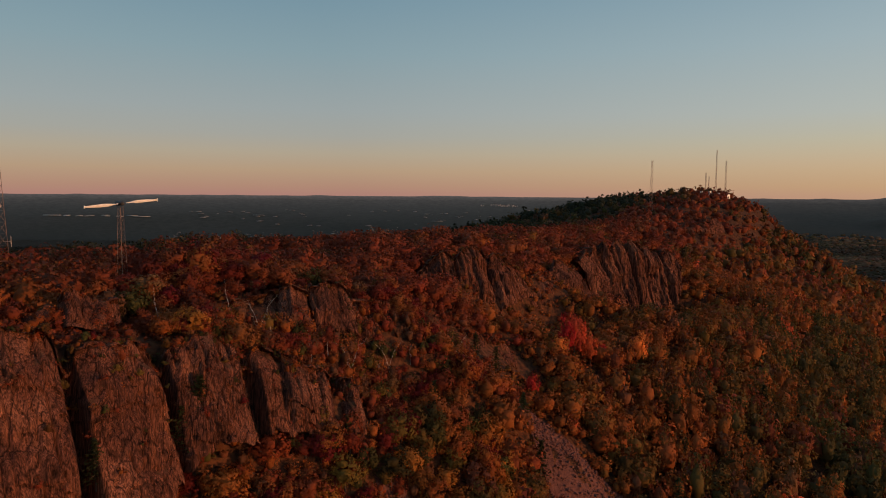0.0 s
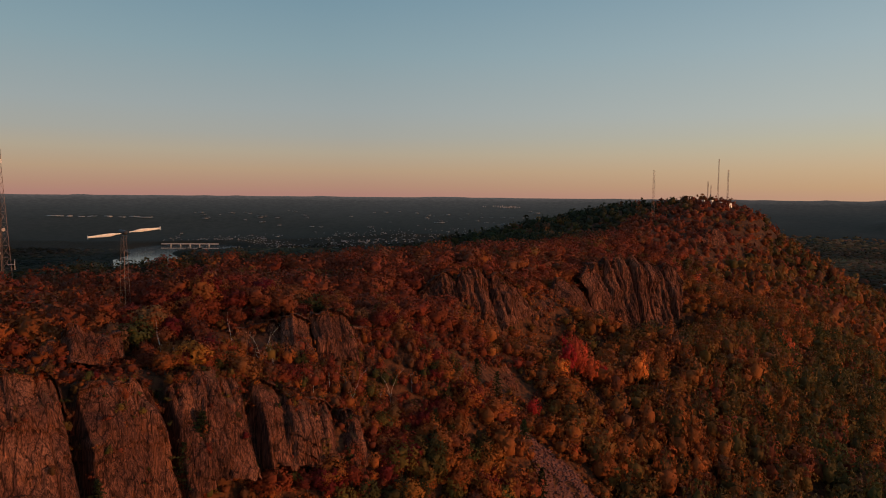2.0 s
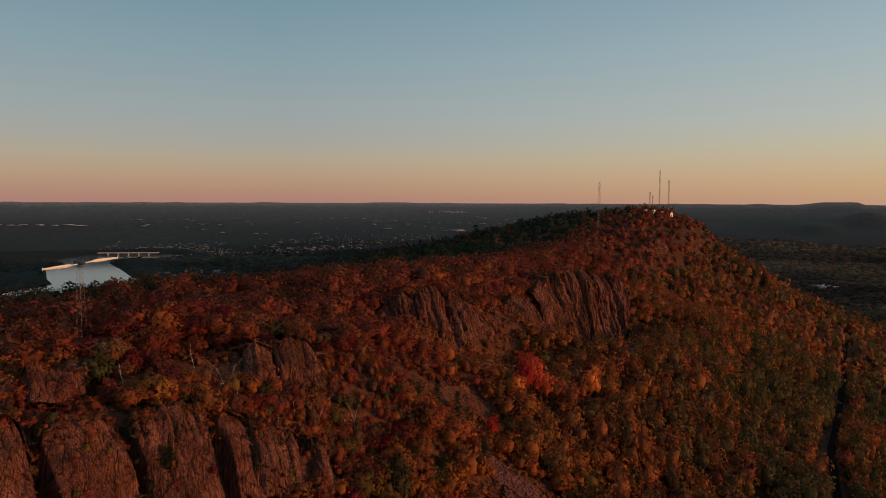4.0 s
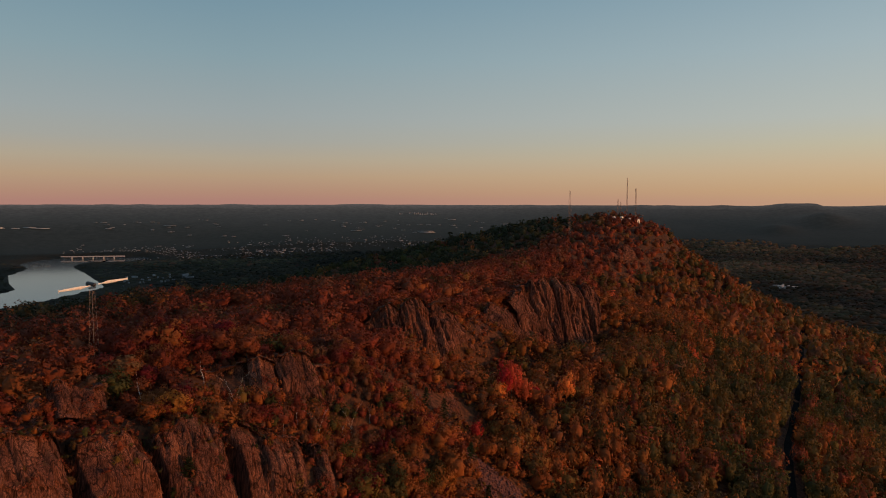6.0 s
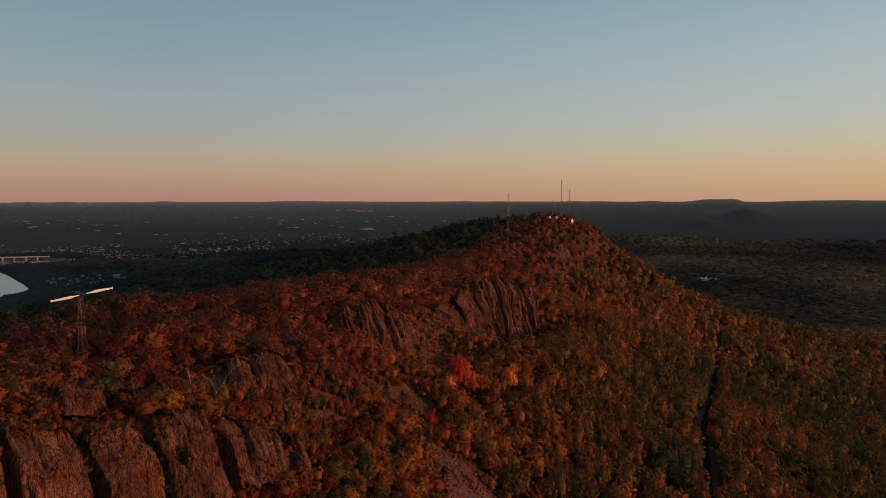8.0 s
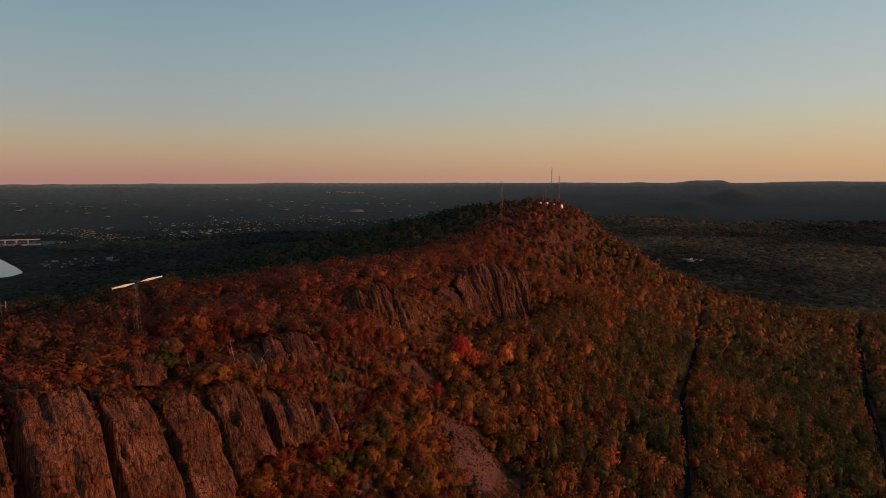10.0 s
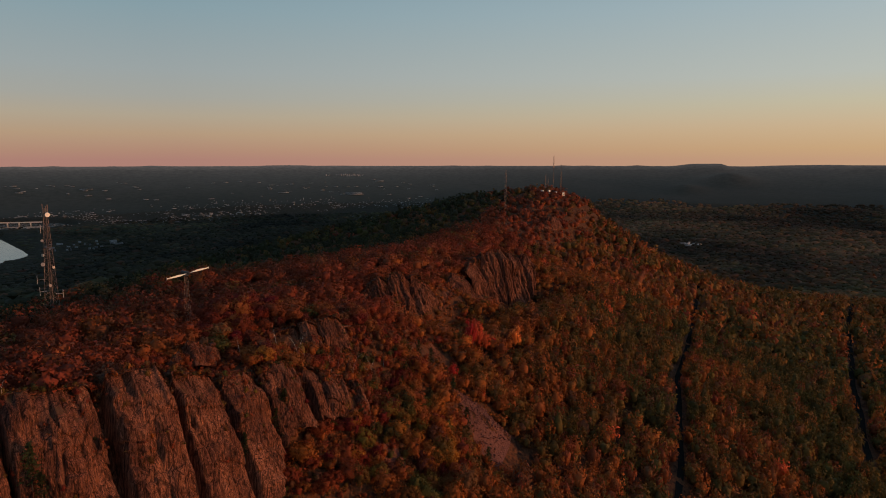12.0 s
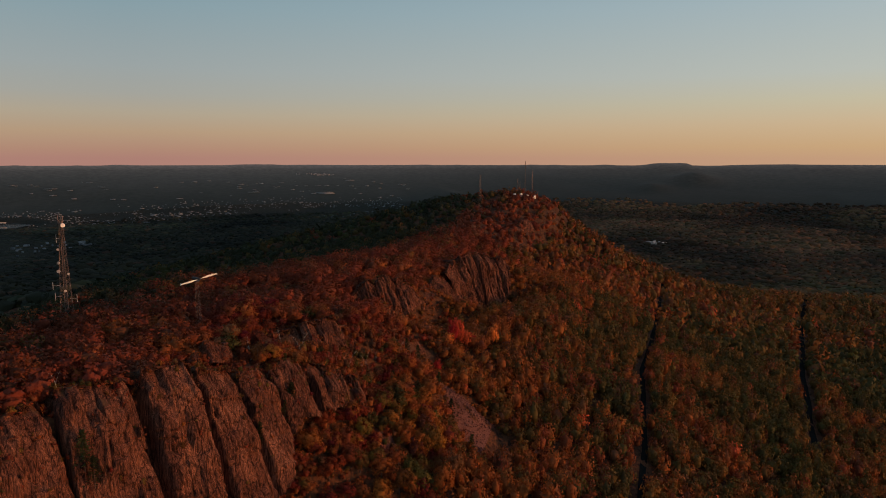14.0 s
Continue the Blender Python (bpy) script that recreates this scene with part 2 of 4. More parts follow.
M_WATER, n, l, p = base_material("river_water", 0.08, 0, 0.5)
p.inputs["Base Color"].default_value = (0.03, 0.035, 0.04, 1)
bp = n.new("ShaderNodeBump"); bp.inputs["Strength"].default_value, bp.inputs["Distance"].default_value = 0.02, 0.3
l.new(noise_node(n, l, n.new("ShaderNodeNewGeometry").outputs["Position"], 0.3, 3).outputs[0], bp.inputs["Height"])
l.new(bp.outputs[0], p.inputs["Normal"])

M_LAMP, n, l, p = base_material("lit_lamp")
p.inputs["Emission Color"].default_value, p.inputs["Emission Strength"].default_value = (1, 0.9, 0.75, 1), 1.6


# ---- helpers for meshes ----
def mesh_from(name, verts, faces, materials, smooth=False, normals=None):
    me = bpy.data.meshes.new(name)
    verts = np.asarray(verts, dtype=np.float32)
    faces = np.asarray(faces, dtype=np.int32)
    k = faces.shape[1]
    me.vertices.add(len(verts)); me.vertices.foreach_set("co", verts.ravel())
    me.loops.add(faces.size); me.loops.foreach_set("vertex_index", faces.ravel())
    me.polygons.add(len(faces)); me.polygons.foreach_set("loop_start", np.arange(0, faces.size, k, dtype=np.int32))
    if smooth:
        me.polygons.foreach_set("use_smooth", np.ones(len(faces), dtype=bool))
    me.update(calc_edges=True)
    me.validate()
    if normals is not None:          # leaf clumps are shaded by the round of the crown that they lie on
        me.attributes.new("custom_normal", "FLOAT_VECTOR", "POINT").data.foreach_set("vector", np.asarray(normals, dtype=np.float32).ravel())
    for m in materials:
        me.materials.append(m)
    return me


def part(name, bm, material, parent=None, label=""):
    me = bpy.data.meshes.new(name)
    bm.to_mesh(me); bm.free()
    me.materials.append(material)
    ob = new(name, me)
    ob.parent = parent
    if label:
        tagged(ob, label)
    return ob


def beam(bm, a, b, r, sides=4, r2=None):
    """A straight member from a to b."""
    a, b = Vector(a), Vector(b)
    m = Matrix.Translation((a + b) / 2) @ (b - a).to_track_quat("Z", "Y").to_matrix().to_4x4()
    bmesh.ops.create_cone(bm, cap_ends=True, segments=sides, radius1=r, radius2=r if r2 is None else r2, depth=(b - a).length, matrix=m)


def box(bm, c, size, turn=0.0):
    bmesh.ops.create_cube(bm, size=1, matrix=Matrix.Translation(c) @ Matrix.Rotation(turn, 4, "Z") @ Matrix.Diagonal((*size, 1)))


def vnoise(x, y, seed=0):
    """Smooth value noise, -1 to 1, for arrays."""
    x, y = np.asarray(x, float), np.asarray(y, float)
    ix, iy = np.floor(x).astype(np.int64), np.floor(y).astype(np.int64)
    fx, fy = x - ix, y - iy
    fx, fy = fx * fx * (3 - 2 * fx), fy * fy * (3 - 2 * fy)

    def h(i, j):
        k = (i * 374761393 + j * 668265263 + seed * 144665) & 0x7FFFFFFF
        k = ((k ^ (k >> 13)) * 1274126177) & 0x7FFFFFFF
        return ((k ^ (k >> 16)) & 0xFFFF) / 32767.5 - 1
    return (h(ix, iy) * (1 - fx) + h(ix + 1, iy) * fx) * (1 - fy) + (h(ix, iy + 1) * (1 - fx) + h(ix + 1, iy + 1) * fx) * fy


def fbm(x, y, size, seed=0, octaves=4):
    return sum(vnoise(np.asarray(x) / size * 2 ** k, np.asarray(y) / size * 2 ** k, seed + k) / 2 ** k for k in range(octaves))


# ---- the land ----
EDGE_Y = [-600, -300, -100, 0, 60, 82, 96, 115, 135, 165, 175, 215, 246, 262, 325, 345, 400, 450, 500, 546, 576, 620, 650, 900, 1400, 2600]
EDGE_X = [-760, -480, -290, -185, -122, -100, -86, -62, -54, -40, -22, -4, 11, 30, 74, 96, 130, 168, 208, 246, 264, 275, 280, 365, 580, 1060]
# past y 720 the ridge is added unseen behind the summit, shading the east valley
TOP_Y = [-600, 0, 60, 96, 135, 175, 215, 250, 325, 400, 450, 500, 545, 580, 640, 720, 850, 1000, 1300, 1800, 2600]
TOP_Z = [190, 222, 227, 228, 222, 223, 219, 221, 219, 217, 222, 229, 240, 246, 243, 223, 203, 190, 170, 140, 100]
CLIFF_Y = [-300, 0, 60, 112, 124, 150, 180, 215, 245, 300, 335, 380, 600]
CLIFF_H = [20, 36, 40, 40, 22, 24, 20, 8, 4, 4, 6, 4, 4]
BAND_Y = [100, 125, 135, 147, 165, 180, 215, 250, 400]       # where the steep band under the edge begins and ends
BAND_A, BAND_B = [-13, -8, 2, 12, 8, 8, 0, -5, -5], [3, 8, 26, 50, 58, 58, 45, 25, 14]
RIVER = [(-885, 2790), (-930, 2800), (-1000, 2825), (-1110, 2830), (-1160, 2700), (-1090, 2510), (-1010, 2300), (-900, 2080), (-800, 1900), (-860, 1650), (-1000, 1400), (-1300, 1000)]
RIVER_W = [20, 90, 150, 160, 110, 65, 100, 100, 90, 90, 100, 100]
VALLEY = 32.0


def edge_u(x, y):
    """Distance to the right of the cliff edge."""
    return (x - np.interp(y, EDGE_Y, EDGE_X)) * 0.82


def step(a, b, v):
    t = np.clip((v - a) / (b - a), 0, 1)
    return t * t * (3 - 2 * t)


def ease(a, b, v):
    return np.clip((v - a) / (b - a), 0, 1)


def line_dist(x, y, line, width=None):
    """Distance to a plan line; with width, distance less the line's half width there."""
    d = np.full(np.shape(x), 1e9)
    width = width or [0] * len(line)
    for (ax, ay), (bx, by), wa, wb in zip(line[:-1], line[1:], width[:-1], width[1:]):
        t = np.clip(((x - ax) * (bx - ax) + (y - ay) * (by - ay)) / ((bx - ax) ** 2 + (by - ay) ** 2), 0, 1)
        d = np.minimum(d, np.hypot(x - ax - t * (bx - ax), y - ay - t * (by - ay)) - wa - t * (wb - wa))
    return d


def height(x, y):
    x, y = np.asarray(x, float), np.asarray(y, float)
    u = edge_u(x, y) + 2.5 * fbm(x, y, 22, 3, 3)
    r = np.hypot(x, y)
    right = step(-200, 500, u)
    out = 1 - step(2600, 3900, r)
    bear = np.degrees(np.arctan2(x, y))
    base = VALLEY + 8 + 26 * right * out + (7 + 25 * right) * fbm(x, y, 620, 11, 3) * step(500, 1200, np.abs(u)) * out
    shore = line_dist(x, y, RIVER, RIVER_W)
    base = base + 203 * np.clip((r - 2500) / 2380, 0, 1) ** 1.7 * (0.06 + 0.94 * step(120, 950, shore)) + 7 * np.maximum(vnoise(x / 110, y / 110, 77), 0) * step(4500, 4850, r)
    base = base + 17 * step(32.6, 33.8, bear) * (1 - step(35.9, 36.3, bear)) * step(4500, 4800, r) + 50 * np.exp(-((bear - 36.6) / 1.5) ** 2 - ((r - 4250) / 170) ** 2) + 26 * np.exp(-((bear - 33.4) / 1.2) ** 2 - ((r - 3900) / 150) ** 2)
    # western rise, mostly out of view, added to shade the near valley
    west = np.interp(y, [-600, -50, 400, 900], [650, 900, 1250, 1800])
    base = base + (58 + 12 * vnoise(y / 210, y * 0 + 7, 61)) * np.exp(-((x - west) / 330) ** 2) * step(-900, -500, y) * (1 - step(950, 1300, y))
    base = base + 10 * step(37.5, 42, bear) * step(4500, 4850, r)
    bank = step(-15, 40, shore)
    base = base * bank + (VALLEY - 4) * (1 - bank)
    top = np.interp(y, TOP_Y, TOP_Z)
    crest = top + (5 + 4 * step(225, 300, y)) * step(0, 34, -u) - 0.118 * np.maximum(-u - 34, 0) * step(235, 340, y)
    lee = crest - np.where(-u > 105, (0.25 - 0.1 * step(235, 340, y)) * (-u - 105), 0)
    steep = step(430, 540, y)
    reach = 235 - 95 * steep
    slope = top - np.interp(y, CLIFF_Y, CLIFF_H) * ease(np.interp(y, BAND_Y, BAND_A), np.interp(y, BAND_Y, BAND_B), u) - (146 + 10 * steep) * (1 - np.exp(-np.maximum(u, 0) / reach))
    slope = slope + 8 * np.exp(-((u - 55) / 38) ** 2) * step(196, 222, y) * (1 - step(360, 450, y))
    bench = 17 * step(262, 290, y) * (1 - step(338, 356, y)) + 10 * step(218, 232, y) * (1 - step(250, 262, y))
    slope = slope - bench * ease(1, 13, u) * (1 - step(18, 62, u))          # hollow at the foot of the crags
    ridge = np.where(u < 0, np.minimum(lee, np.where(u > -5, slope, 1e4)), slope) + 1.2 * fbm(x, y, 14, 5, 3)
    k = 14.0
    return np.where(ridge - base > 120, ridge, np.log(np.exp(np.clip((ridge - base) / k, -60, 60)) + 1) * k + base)


def z_at(x, y):
    return float(height(np.array([x]), np.array([y]))[0])


def make_ground():
    ang = np.concatenate([np.arange(-52, 84, 0.5), np.arange(84, 308, 4.0)])
    rad = [0.3]
    while rad[-1] < 4880:
        q = rad[-1]
        rad.append(q + (6 if q < 60 else 2.8 if q < 380 else 2.8 + (q - 380) * 0.02))
    rad = np.array(rad)
    rad[-1] = 4885
    a, r = np.meshgrid(np.radians(ang), rad)
    x, y = r * np.sin(a), r * np.cos(a)
    z = height(x, y)
    na, nr = len(ang), len(rad)
    idx = np.arange(na * nr).reshape(nr, na)
    nxt = np.roll(idx, -1, axis=1)
    quads = np.stack([idx[:-1], nxt[:-1], nxt[1:], idx[1:]], -1).reshape(-1, 4)[:, ::-1]
    verts = np.stack([x, y, z], -1).reshape(-1, 3)
    cut = int(np.searchsorted(rad, 3300)) * na
    near_q, far_q = quads[:cut], quads[cut:]
    tagged(new("backdrop", mesh_from("backdrop", verts, far_q, [M_FAR], True)), "plain and low hills along the horizon, haze painted as a glow", "distant hills", kind="structure")
    ob = new("ground", mesh_from("ground", verts, near_q, [M_GROUND], True))
    return tagged(ob, "wooded ridge and valley floor with autumn leaf litter", "terrain", kind="structure")


ground = make_ground()


# ---- cliffs ----
SPOTS = []          # ledges where bushes take hold


def cliff(name, label, path, heights, clefts, depth_back=9.0, ds=0.45, dh=0.8, seed=1, lean=0.27, slant=0.0, cleft_depth=4.0, cleft_w=1.1, bulge=1.6, col=1.6, plants=0.9, force=None, cut=0.45, dome=2.8):
    """A face of columnar rock along a plan path of (x, y, top z); heights by path point; each buttress between two clefts is a part."""
    pts = np.array(path, float)
    seg = np.hypot(*(np.diff(pts[:, :2], axis=0).T))
    s_at = np.concatenate([[0], np.cumsum(seg)])
    total = s_at[-1]
    root = tagged(new(name), label, "cliff", kind="structure")
    bounds = [0.0] + [c * total for c in clefts] + [total]
    nh = int(max(heights) / dh) + 1
    made = []
    vary = np.random.RandomState(seed * 31).uniform(0.4, 1.25, len(bounds)) if force is None else force
    rise = np.random.RandomState(seed * 37).uniform(-1.8, 1.6, len(bounds))
    for k in range(len(bounds) - 1):
        s0, s1 = bounds[k], bounds[k + 1]
        s = np.linspace(s0, s1, max(6, int((s1 - s0) / ds)))
        px, py, pz = (np.interp(s, s_at, pts[:, i]) for i in range(3))
        hh = np.interp(s, s_at, heights)
        e = 2.0
        tx = np.interp(s + e, s_at, pts[:, 0]) - np.interp(s - e, s_at, pts[:, 0])
        ty = np.interp(s + e, s_at, pts[:, 1]) - np.interp(s - e, s_at, pts[:, 1])
        ln = np.hypot(tx, ty) + 1e-6
        nx, ny = ty / ln, -tx / ln
        inner = (k > 0, k < len(bounds) - 2)
        e0 = np.where(inner[0], s - s0, 99.0)
        e1 = np.where(inner[1], s1 - s, 99.0)
        em = np.minimum(e0, e1)
        g0, g1 = vary[k], vary[k + 1]
        groove = cleft_depth * np.maximum(g0 * (1 - step(0.25 * cleft_w * g0, cleft_w * g0, e0)), g1 * (1 - step(0.25 * cleft_w * g1, cleft_w * g1, e1)))
        mid = bulge * np.sin(np.pi * np.clip((s - s0) / (s1 - s0), 0, 1)) ** 0.6
        rng = np.random.RandomState(seed * 97 + k)
        rows = []
        t = np.linspace(0, 1, nh)
        # columns: each keeps its own set-out, broken at its own ledges
        warp = s + 0.5 * vnoise(s * 0.4, s * 0, seed)
        cid = np.floor(warp / col).astype(int)
        cfr = warp / col - cid
        cset = rng.uniform(-0.55, 0.55, 400)[cid % 400]
        ctop = rng.uniform(-0.8, 0.35, 400)[cid % 400] + 0.9 * vnoise(s / 5, s * 0 + 3, seed + 2)
        top = pz + ctop + rise[k] - dome * (1 - step(0, 1.5 * dome, em))
        cid2 = np.floor((warp + 0.8) / (2.0 * col)).astype(int)
        broken = np.where(rng.uniform(size=400) < 0.55, rng.uniform(0.8, 7.5, 400), -9.0)[cid2 % 400]
        joint = -cut * (1 - step(0.0, 0.2, np.minimum(cfr, 1 - cfr)))
        for ti in t:
            h = ti * hh
            z = top - h
            brk = vnoise(cid * 7.3, h / 5.0 + cid * 3.1, seed + 5)
            wob = s + 0.7 * vnoise(s / 6, z / 5, seed + 31)
            crack = np.abs(vnoise(wob / 1.5, z / 11, seed + 33))
            thin = np.abs(vnoise(wob / 0.62, z / 7, seed + 35))
            slab = np.floor(2.6 * vnoise(wob / 3.4, z / 10, seed + 37)) / 2.6
            off = mid + 0.55 * cset + joint - groove * (1 - 0.3 * ti) + lean * h + 0.22 * np.sign(brk) * (np.abs(brk) > 0.25)
            off = off + 0.95 * slab - 0.8 * (1 - step(0.0, 0.13, crack)) - 0.35 * (1 - step(0.0, 0.2, thin)) + 1.5 * vnoise(s / 8, z / 13, seed + 4) + 0.16 * vnoise(s / 0.5, z / 5, seed + 13) + 0.6 * np.abs(vnoise(s / 1.6, z / 8, seed + 17))
            off = off - 2.2 * np.exp(-h / 1.7) + 0.8 * np.floor(1.5 + 1.5 * vnoise(s / 7, h / 6.5, seed + 51)) * step(2, 6, h)
            off = off - 1.5 * (1 - step(broken - 0.5, broken + 0.5, h))
            rows.append(np.stack([px + nx * off - ny * slant * h, py + ny * off + nx * slant * h, z], -1))
        # rounded crown running back into the hill
        back = []
        for j, b in enumerate((0.8, 2.2, 4.5, depth_back)):
            zz = top + 0.25 - 0.10 * j * (b > 3) + 0.5 * vnoise(s / 3 + j, s * 0 + b, seed + 21)
            zz = zz - groove * 0.55 * (b < 3)
            if j > 1:
                zz = np.minimum(zz, height(px - nx * b, py - ny * b) + (0.2 if j == 2 else -1.5))
            back.append(np.stack([px - nx * b, py - ny * b, zz], -1))
        for _ in range(int((s1 - s0) * plants)):
            i, j = int(abs(rng.normal(0, 0.33)) * nh) % nh, rng.randint(len(s))
            SPOTS.append((*rows[i][j], nx[j], ny[j]))
        for _ in range(int((s1 - s0) * plants * 1.5)):
            SPOTS.append((*back[rng.randint(1, 3)][rng.randint(len(s))], 0.0, 0.0))
        grid = np.array(back[::-1] + rows)
        nr, nc = grid.shape[:2]
        idx = np.arange(nr * nc).reshape(nr, nc)
        quads = np.stack([idx[:-1, :-1], idx[1:, :-1], idx[1:, 1:], idx[:-1, 1:]], -1).reshape(-1, 4)
        ob = new("rock_buttress", mesh_from("rock_buttress", grid.reshape(-1, 3), quads, [M_ROCK]))
        ob.parent = root
        made.append(ob)
    return root


NEAR = [(-170, 26, 222), (-128, 64, 228), (-108, 84, 234), (-96, 90, 233.5), (-84.5, 98, 233), (-75, 104, 232.5), (-68, 109.5, 230), (-61, 116, 226),
        (-54, 126, 223.5), (-48, 131.5, 225), (-43, 135, 222.5), (-38, 139, 219.5), (-29, 144.5, 215), (-19, 149, 210)]
near_cliff = cliff("cliff_near", "tall reddish basalt cliff of vertical buttresses split by dark clefts", NEAR,
                   [42, 42, 46, 46, 45, 44, 42, 34, 20, 18, 17, 15, 13, 9], [0.3, 0.43, 0.543, 0.632, 0.708, 0.79, 0.875, 0.972], seed=3, bulge=1.3, cleft_depth=7.0, cleft_w=1.9, force=[1, 0.8, 0.9, 1.05, 0.8, 0.95, 0.9, 0.9, 0.6, 1], ds=0.28, dh=0.45, plants=2.0, depth_back=16, lean=0.41, slant=0.03, dome=1.9)
upper_crag = cliff("cliff_upper", "small rounded basalt outcrop above the main cliff", [(-86, 125, 226), (-79, 128, 229.3), (-72, 132, 229.8), (-65, 137, 227.5)], [4, 6, 6, 4.5], [0.55], seed=41, dome=1.0, ds=0.35, dh=0.4, lean=0.4, bulge=0.8, cleft_depth=1.5, cleft_w=0.6)
ledge_cliff = cliff("cliff_ledge", "short broken basalt cliff band below the ridge top", [(-52, 160, 225), (-44, 162, 227.3), (-36, 164, 227.3), (-25, 169, 226.8), (-15, 177, 224)], [8, 11, 11, 11, 8], [0.3, 0.48, 0.74], seed=8, ds=0.35, dh=0.4, lean=0.4, bulge=0.3, cleft_depth=2.0, cleft_w=0.7, dome=0.7)
crag_a = cliff("cliff_crag", "weathered basalt crag standing out of the wooded slope", [(-9, 232, 223), (-3, 234, 228), (5, 237, 231), (13, 242, 231), (20, 247, 228.5), (28, 255, 224)], [10, 17, 19, 19, 17, 10], [0.3, 0.62], seed=12, ds=0.32, dh=0.5, bulge=0.5, cleft_depth=4.5, cleft_w=1.5, lean=0.34, col=2.2, cut=1.2)
crag_c = cliff("cliff_step", "broken basalt step between the crag and the broad face", [(30, 257, 220), (38, 264, 223), (46, 274, 222.5), (56, 286, 219)], [9, 13, 13, 9], [0.5], seed=13, ds=0.35, bulge=0.3, cleft_depth=1.5, cleft_w=0.7, lean=0.5, col=2.2, cut=1.1)
crag_b = cliff("cliff_band", "low basalt band in the middle of the slope", [(-6, 193, 206), (6, 199, 209), (16, 206, 208), (24, 217, 205)], [8, 11, 11, 7], [0.55], seed=15, dome=1.0, ds=0.4, dh=0.45, bulge=0.6, cleft_depth=1.8, cleft_w=0.7)
face = cliff("cliff_face", "broad grooved basalt face with dark vertical clefts", [(60, 294, 221), (68, 307, 229), (79, 319, 231), (93, 328, 230), (106, 335, 226), (117, 341, 219)], [30, 40, 40, 36, 28, 14], [0.14, 0.27, 0.42, 0.55, 0.68, 0.85], seed=19, ds=0.32, dh=0.6, col=2.6, cleft_depth=7.5, cleft_w=2.2, lean=0.3, bulge=0.3, force=[1, 0.5, 1.5, 0.35, 0.75, 0.4, 0.7, 1], cut=1.7)
face_b = cliff("cliff_foot", "lower rock rib under the broad basalt face", [(48, 284, 214), (58, 288, 212), (70, 296, 207)], [14, 16, 12], [0.4], seed=23, ds=0.6, lean=0.45, bulge=0.8, cleft_depth=1.8)
summit_rock = cliff("cliff_summit", "grey rock outcrop near the wooded summit", [(178, 470, 231), (188, 480, 236), (200, 492, 236)], [9, 11, 9], [0.5], seed=29, ds=0.9)


# ---- trees ----
def ico():
    bm = bmesh.new()
    bmesh.ops.create_icosphere(bm, subdivisions=1, radius=1)
    v = np.array([x.co[:] for x in bm.verts]); f = np.array([[x.index for x in q.verts] for q in bm.faces])
    bm.free()
    return v, f


ICO_V, ICO_F = ico()


def crown(seed, blobs, leaves, size, tall=1.0, fuzz=0.25, core=0.8, masses=2, skyward=0.0):
    """A crown of leaf clumps gathered in tufts round uneven inner masses, with an uneven outline. Radius 1, base at 0. Gives verts, faces, normals."""
    rng = np.random.RandomState(seed)
    V, F, N, nv = [], [], [], 0
    mid_z = 0.95 * tall
    for i in range(masses):
        rb = core * (0.92 - 0.2 * i) * (1 if masses > 1 else 1.1)
        v = ICO_V * (rb * rng.uniform(0.65, 1.2, (len(ICO_V), 1))) * [1, 1, 1.0 if masses > 1 else 1.1]
        V.append(v + [0.12 * rng.normal(), 0.12 * rng.normal(), (0.8 + 0.5 * i) * tall]); N.append(ICO_V.copy())
        F.append(ICO_F + nv); nv += len(v)
    cs = []
    for i in range(blobs):
        q = (i + 0.5) / blobs
        zc = 1 - 1.55 * q
        a, s_ = 2.4 * i + rng.uniform(-0.5, 0.5), math.sqrt(max(0, 1 - zc * zc))
        k = rng.uniform(0.45, 0.82)
        cs.append((k * s_ * math.cos(a), k * s_ * math.sin(a), (0.98 + k * zc) * tall, rng.uniform(0.2, 0.46)))
    w = np.array([c[3] ** 2 for c in cs])
    c = np.array(cs)[rng.choice(len(cs), leaves, p=w / w.sum())]
    out = c[:, :3] - [0, 0, mid_z]
    out = out / (np.linalg.norm(out, axis=1)[:, None] + 1e-6)
    d = rng.normal(size=(leaves, 3)) + 1.2 * out
    d /= np.linalg.norm(d, axis=1)[:, None]
    pos = c[:, :3] + d * c[:, 3:4] * rng.uniform(1 - fuzz, 1 + 0.6 * fuzz, (leaves, 1))
    nrm = d + 0.42 * rng.normal(size=(leaves, 3)); nrm /= np.linalg.norm(nrm, axis=1)[:, None]
    t1 = np.cross(nrm, rng.normal(size=(leaves, 3))); t1 /= np.linalg.norm(t1, axis=1)[:, None]
    t2 = np.cross(nrm, t1)
    sz = size * rng.uniform(0.55, 1.35, (leaves, 1))
    shade = 0.7 * d + 0.5 * out + 0.28 * nrm
    shade /= np.linalg.norm(shade, axis=1)[:, None]
    for k in range(3):
        ang = 2 * math.pi * k / 3
        V.append(pos + (t1 * math.cos(ang) + t2 * math.sin(ang)) * sz * rng.uniform(0.7, 1.3, (leaves, 1))); N.append(shade)
    i0 = nv + np.arange(leaves)
    F.append(np.stack([i0, i0 + leaves, i0 + 2 * leaves], -1))
    N = np.vstack(N) + [0, 0, skyward]
    return np.vstack(V), np.vstack(F), N / (np.linalg.norm(N, axis=1)[:, None] + 1e-6)


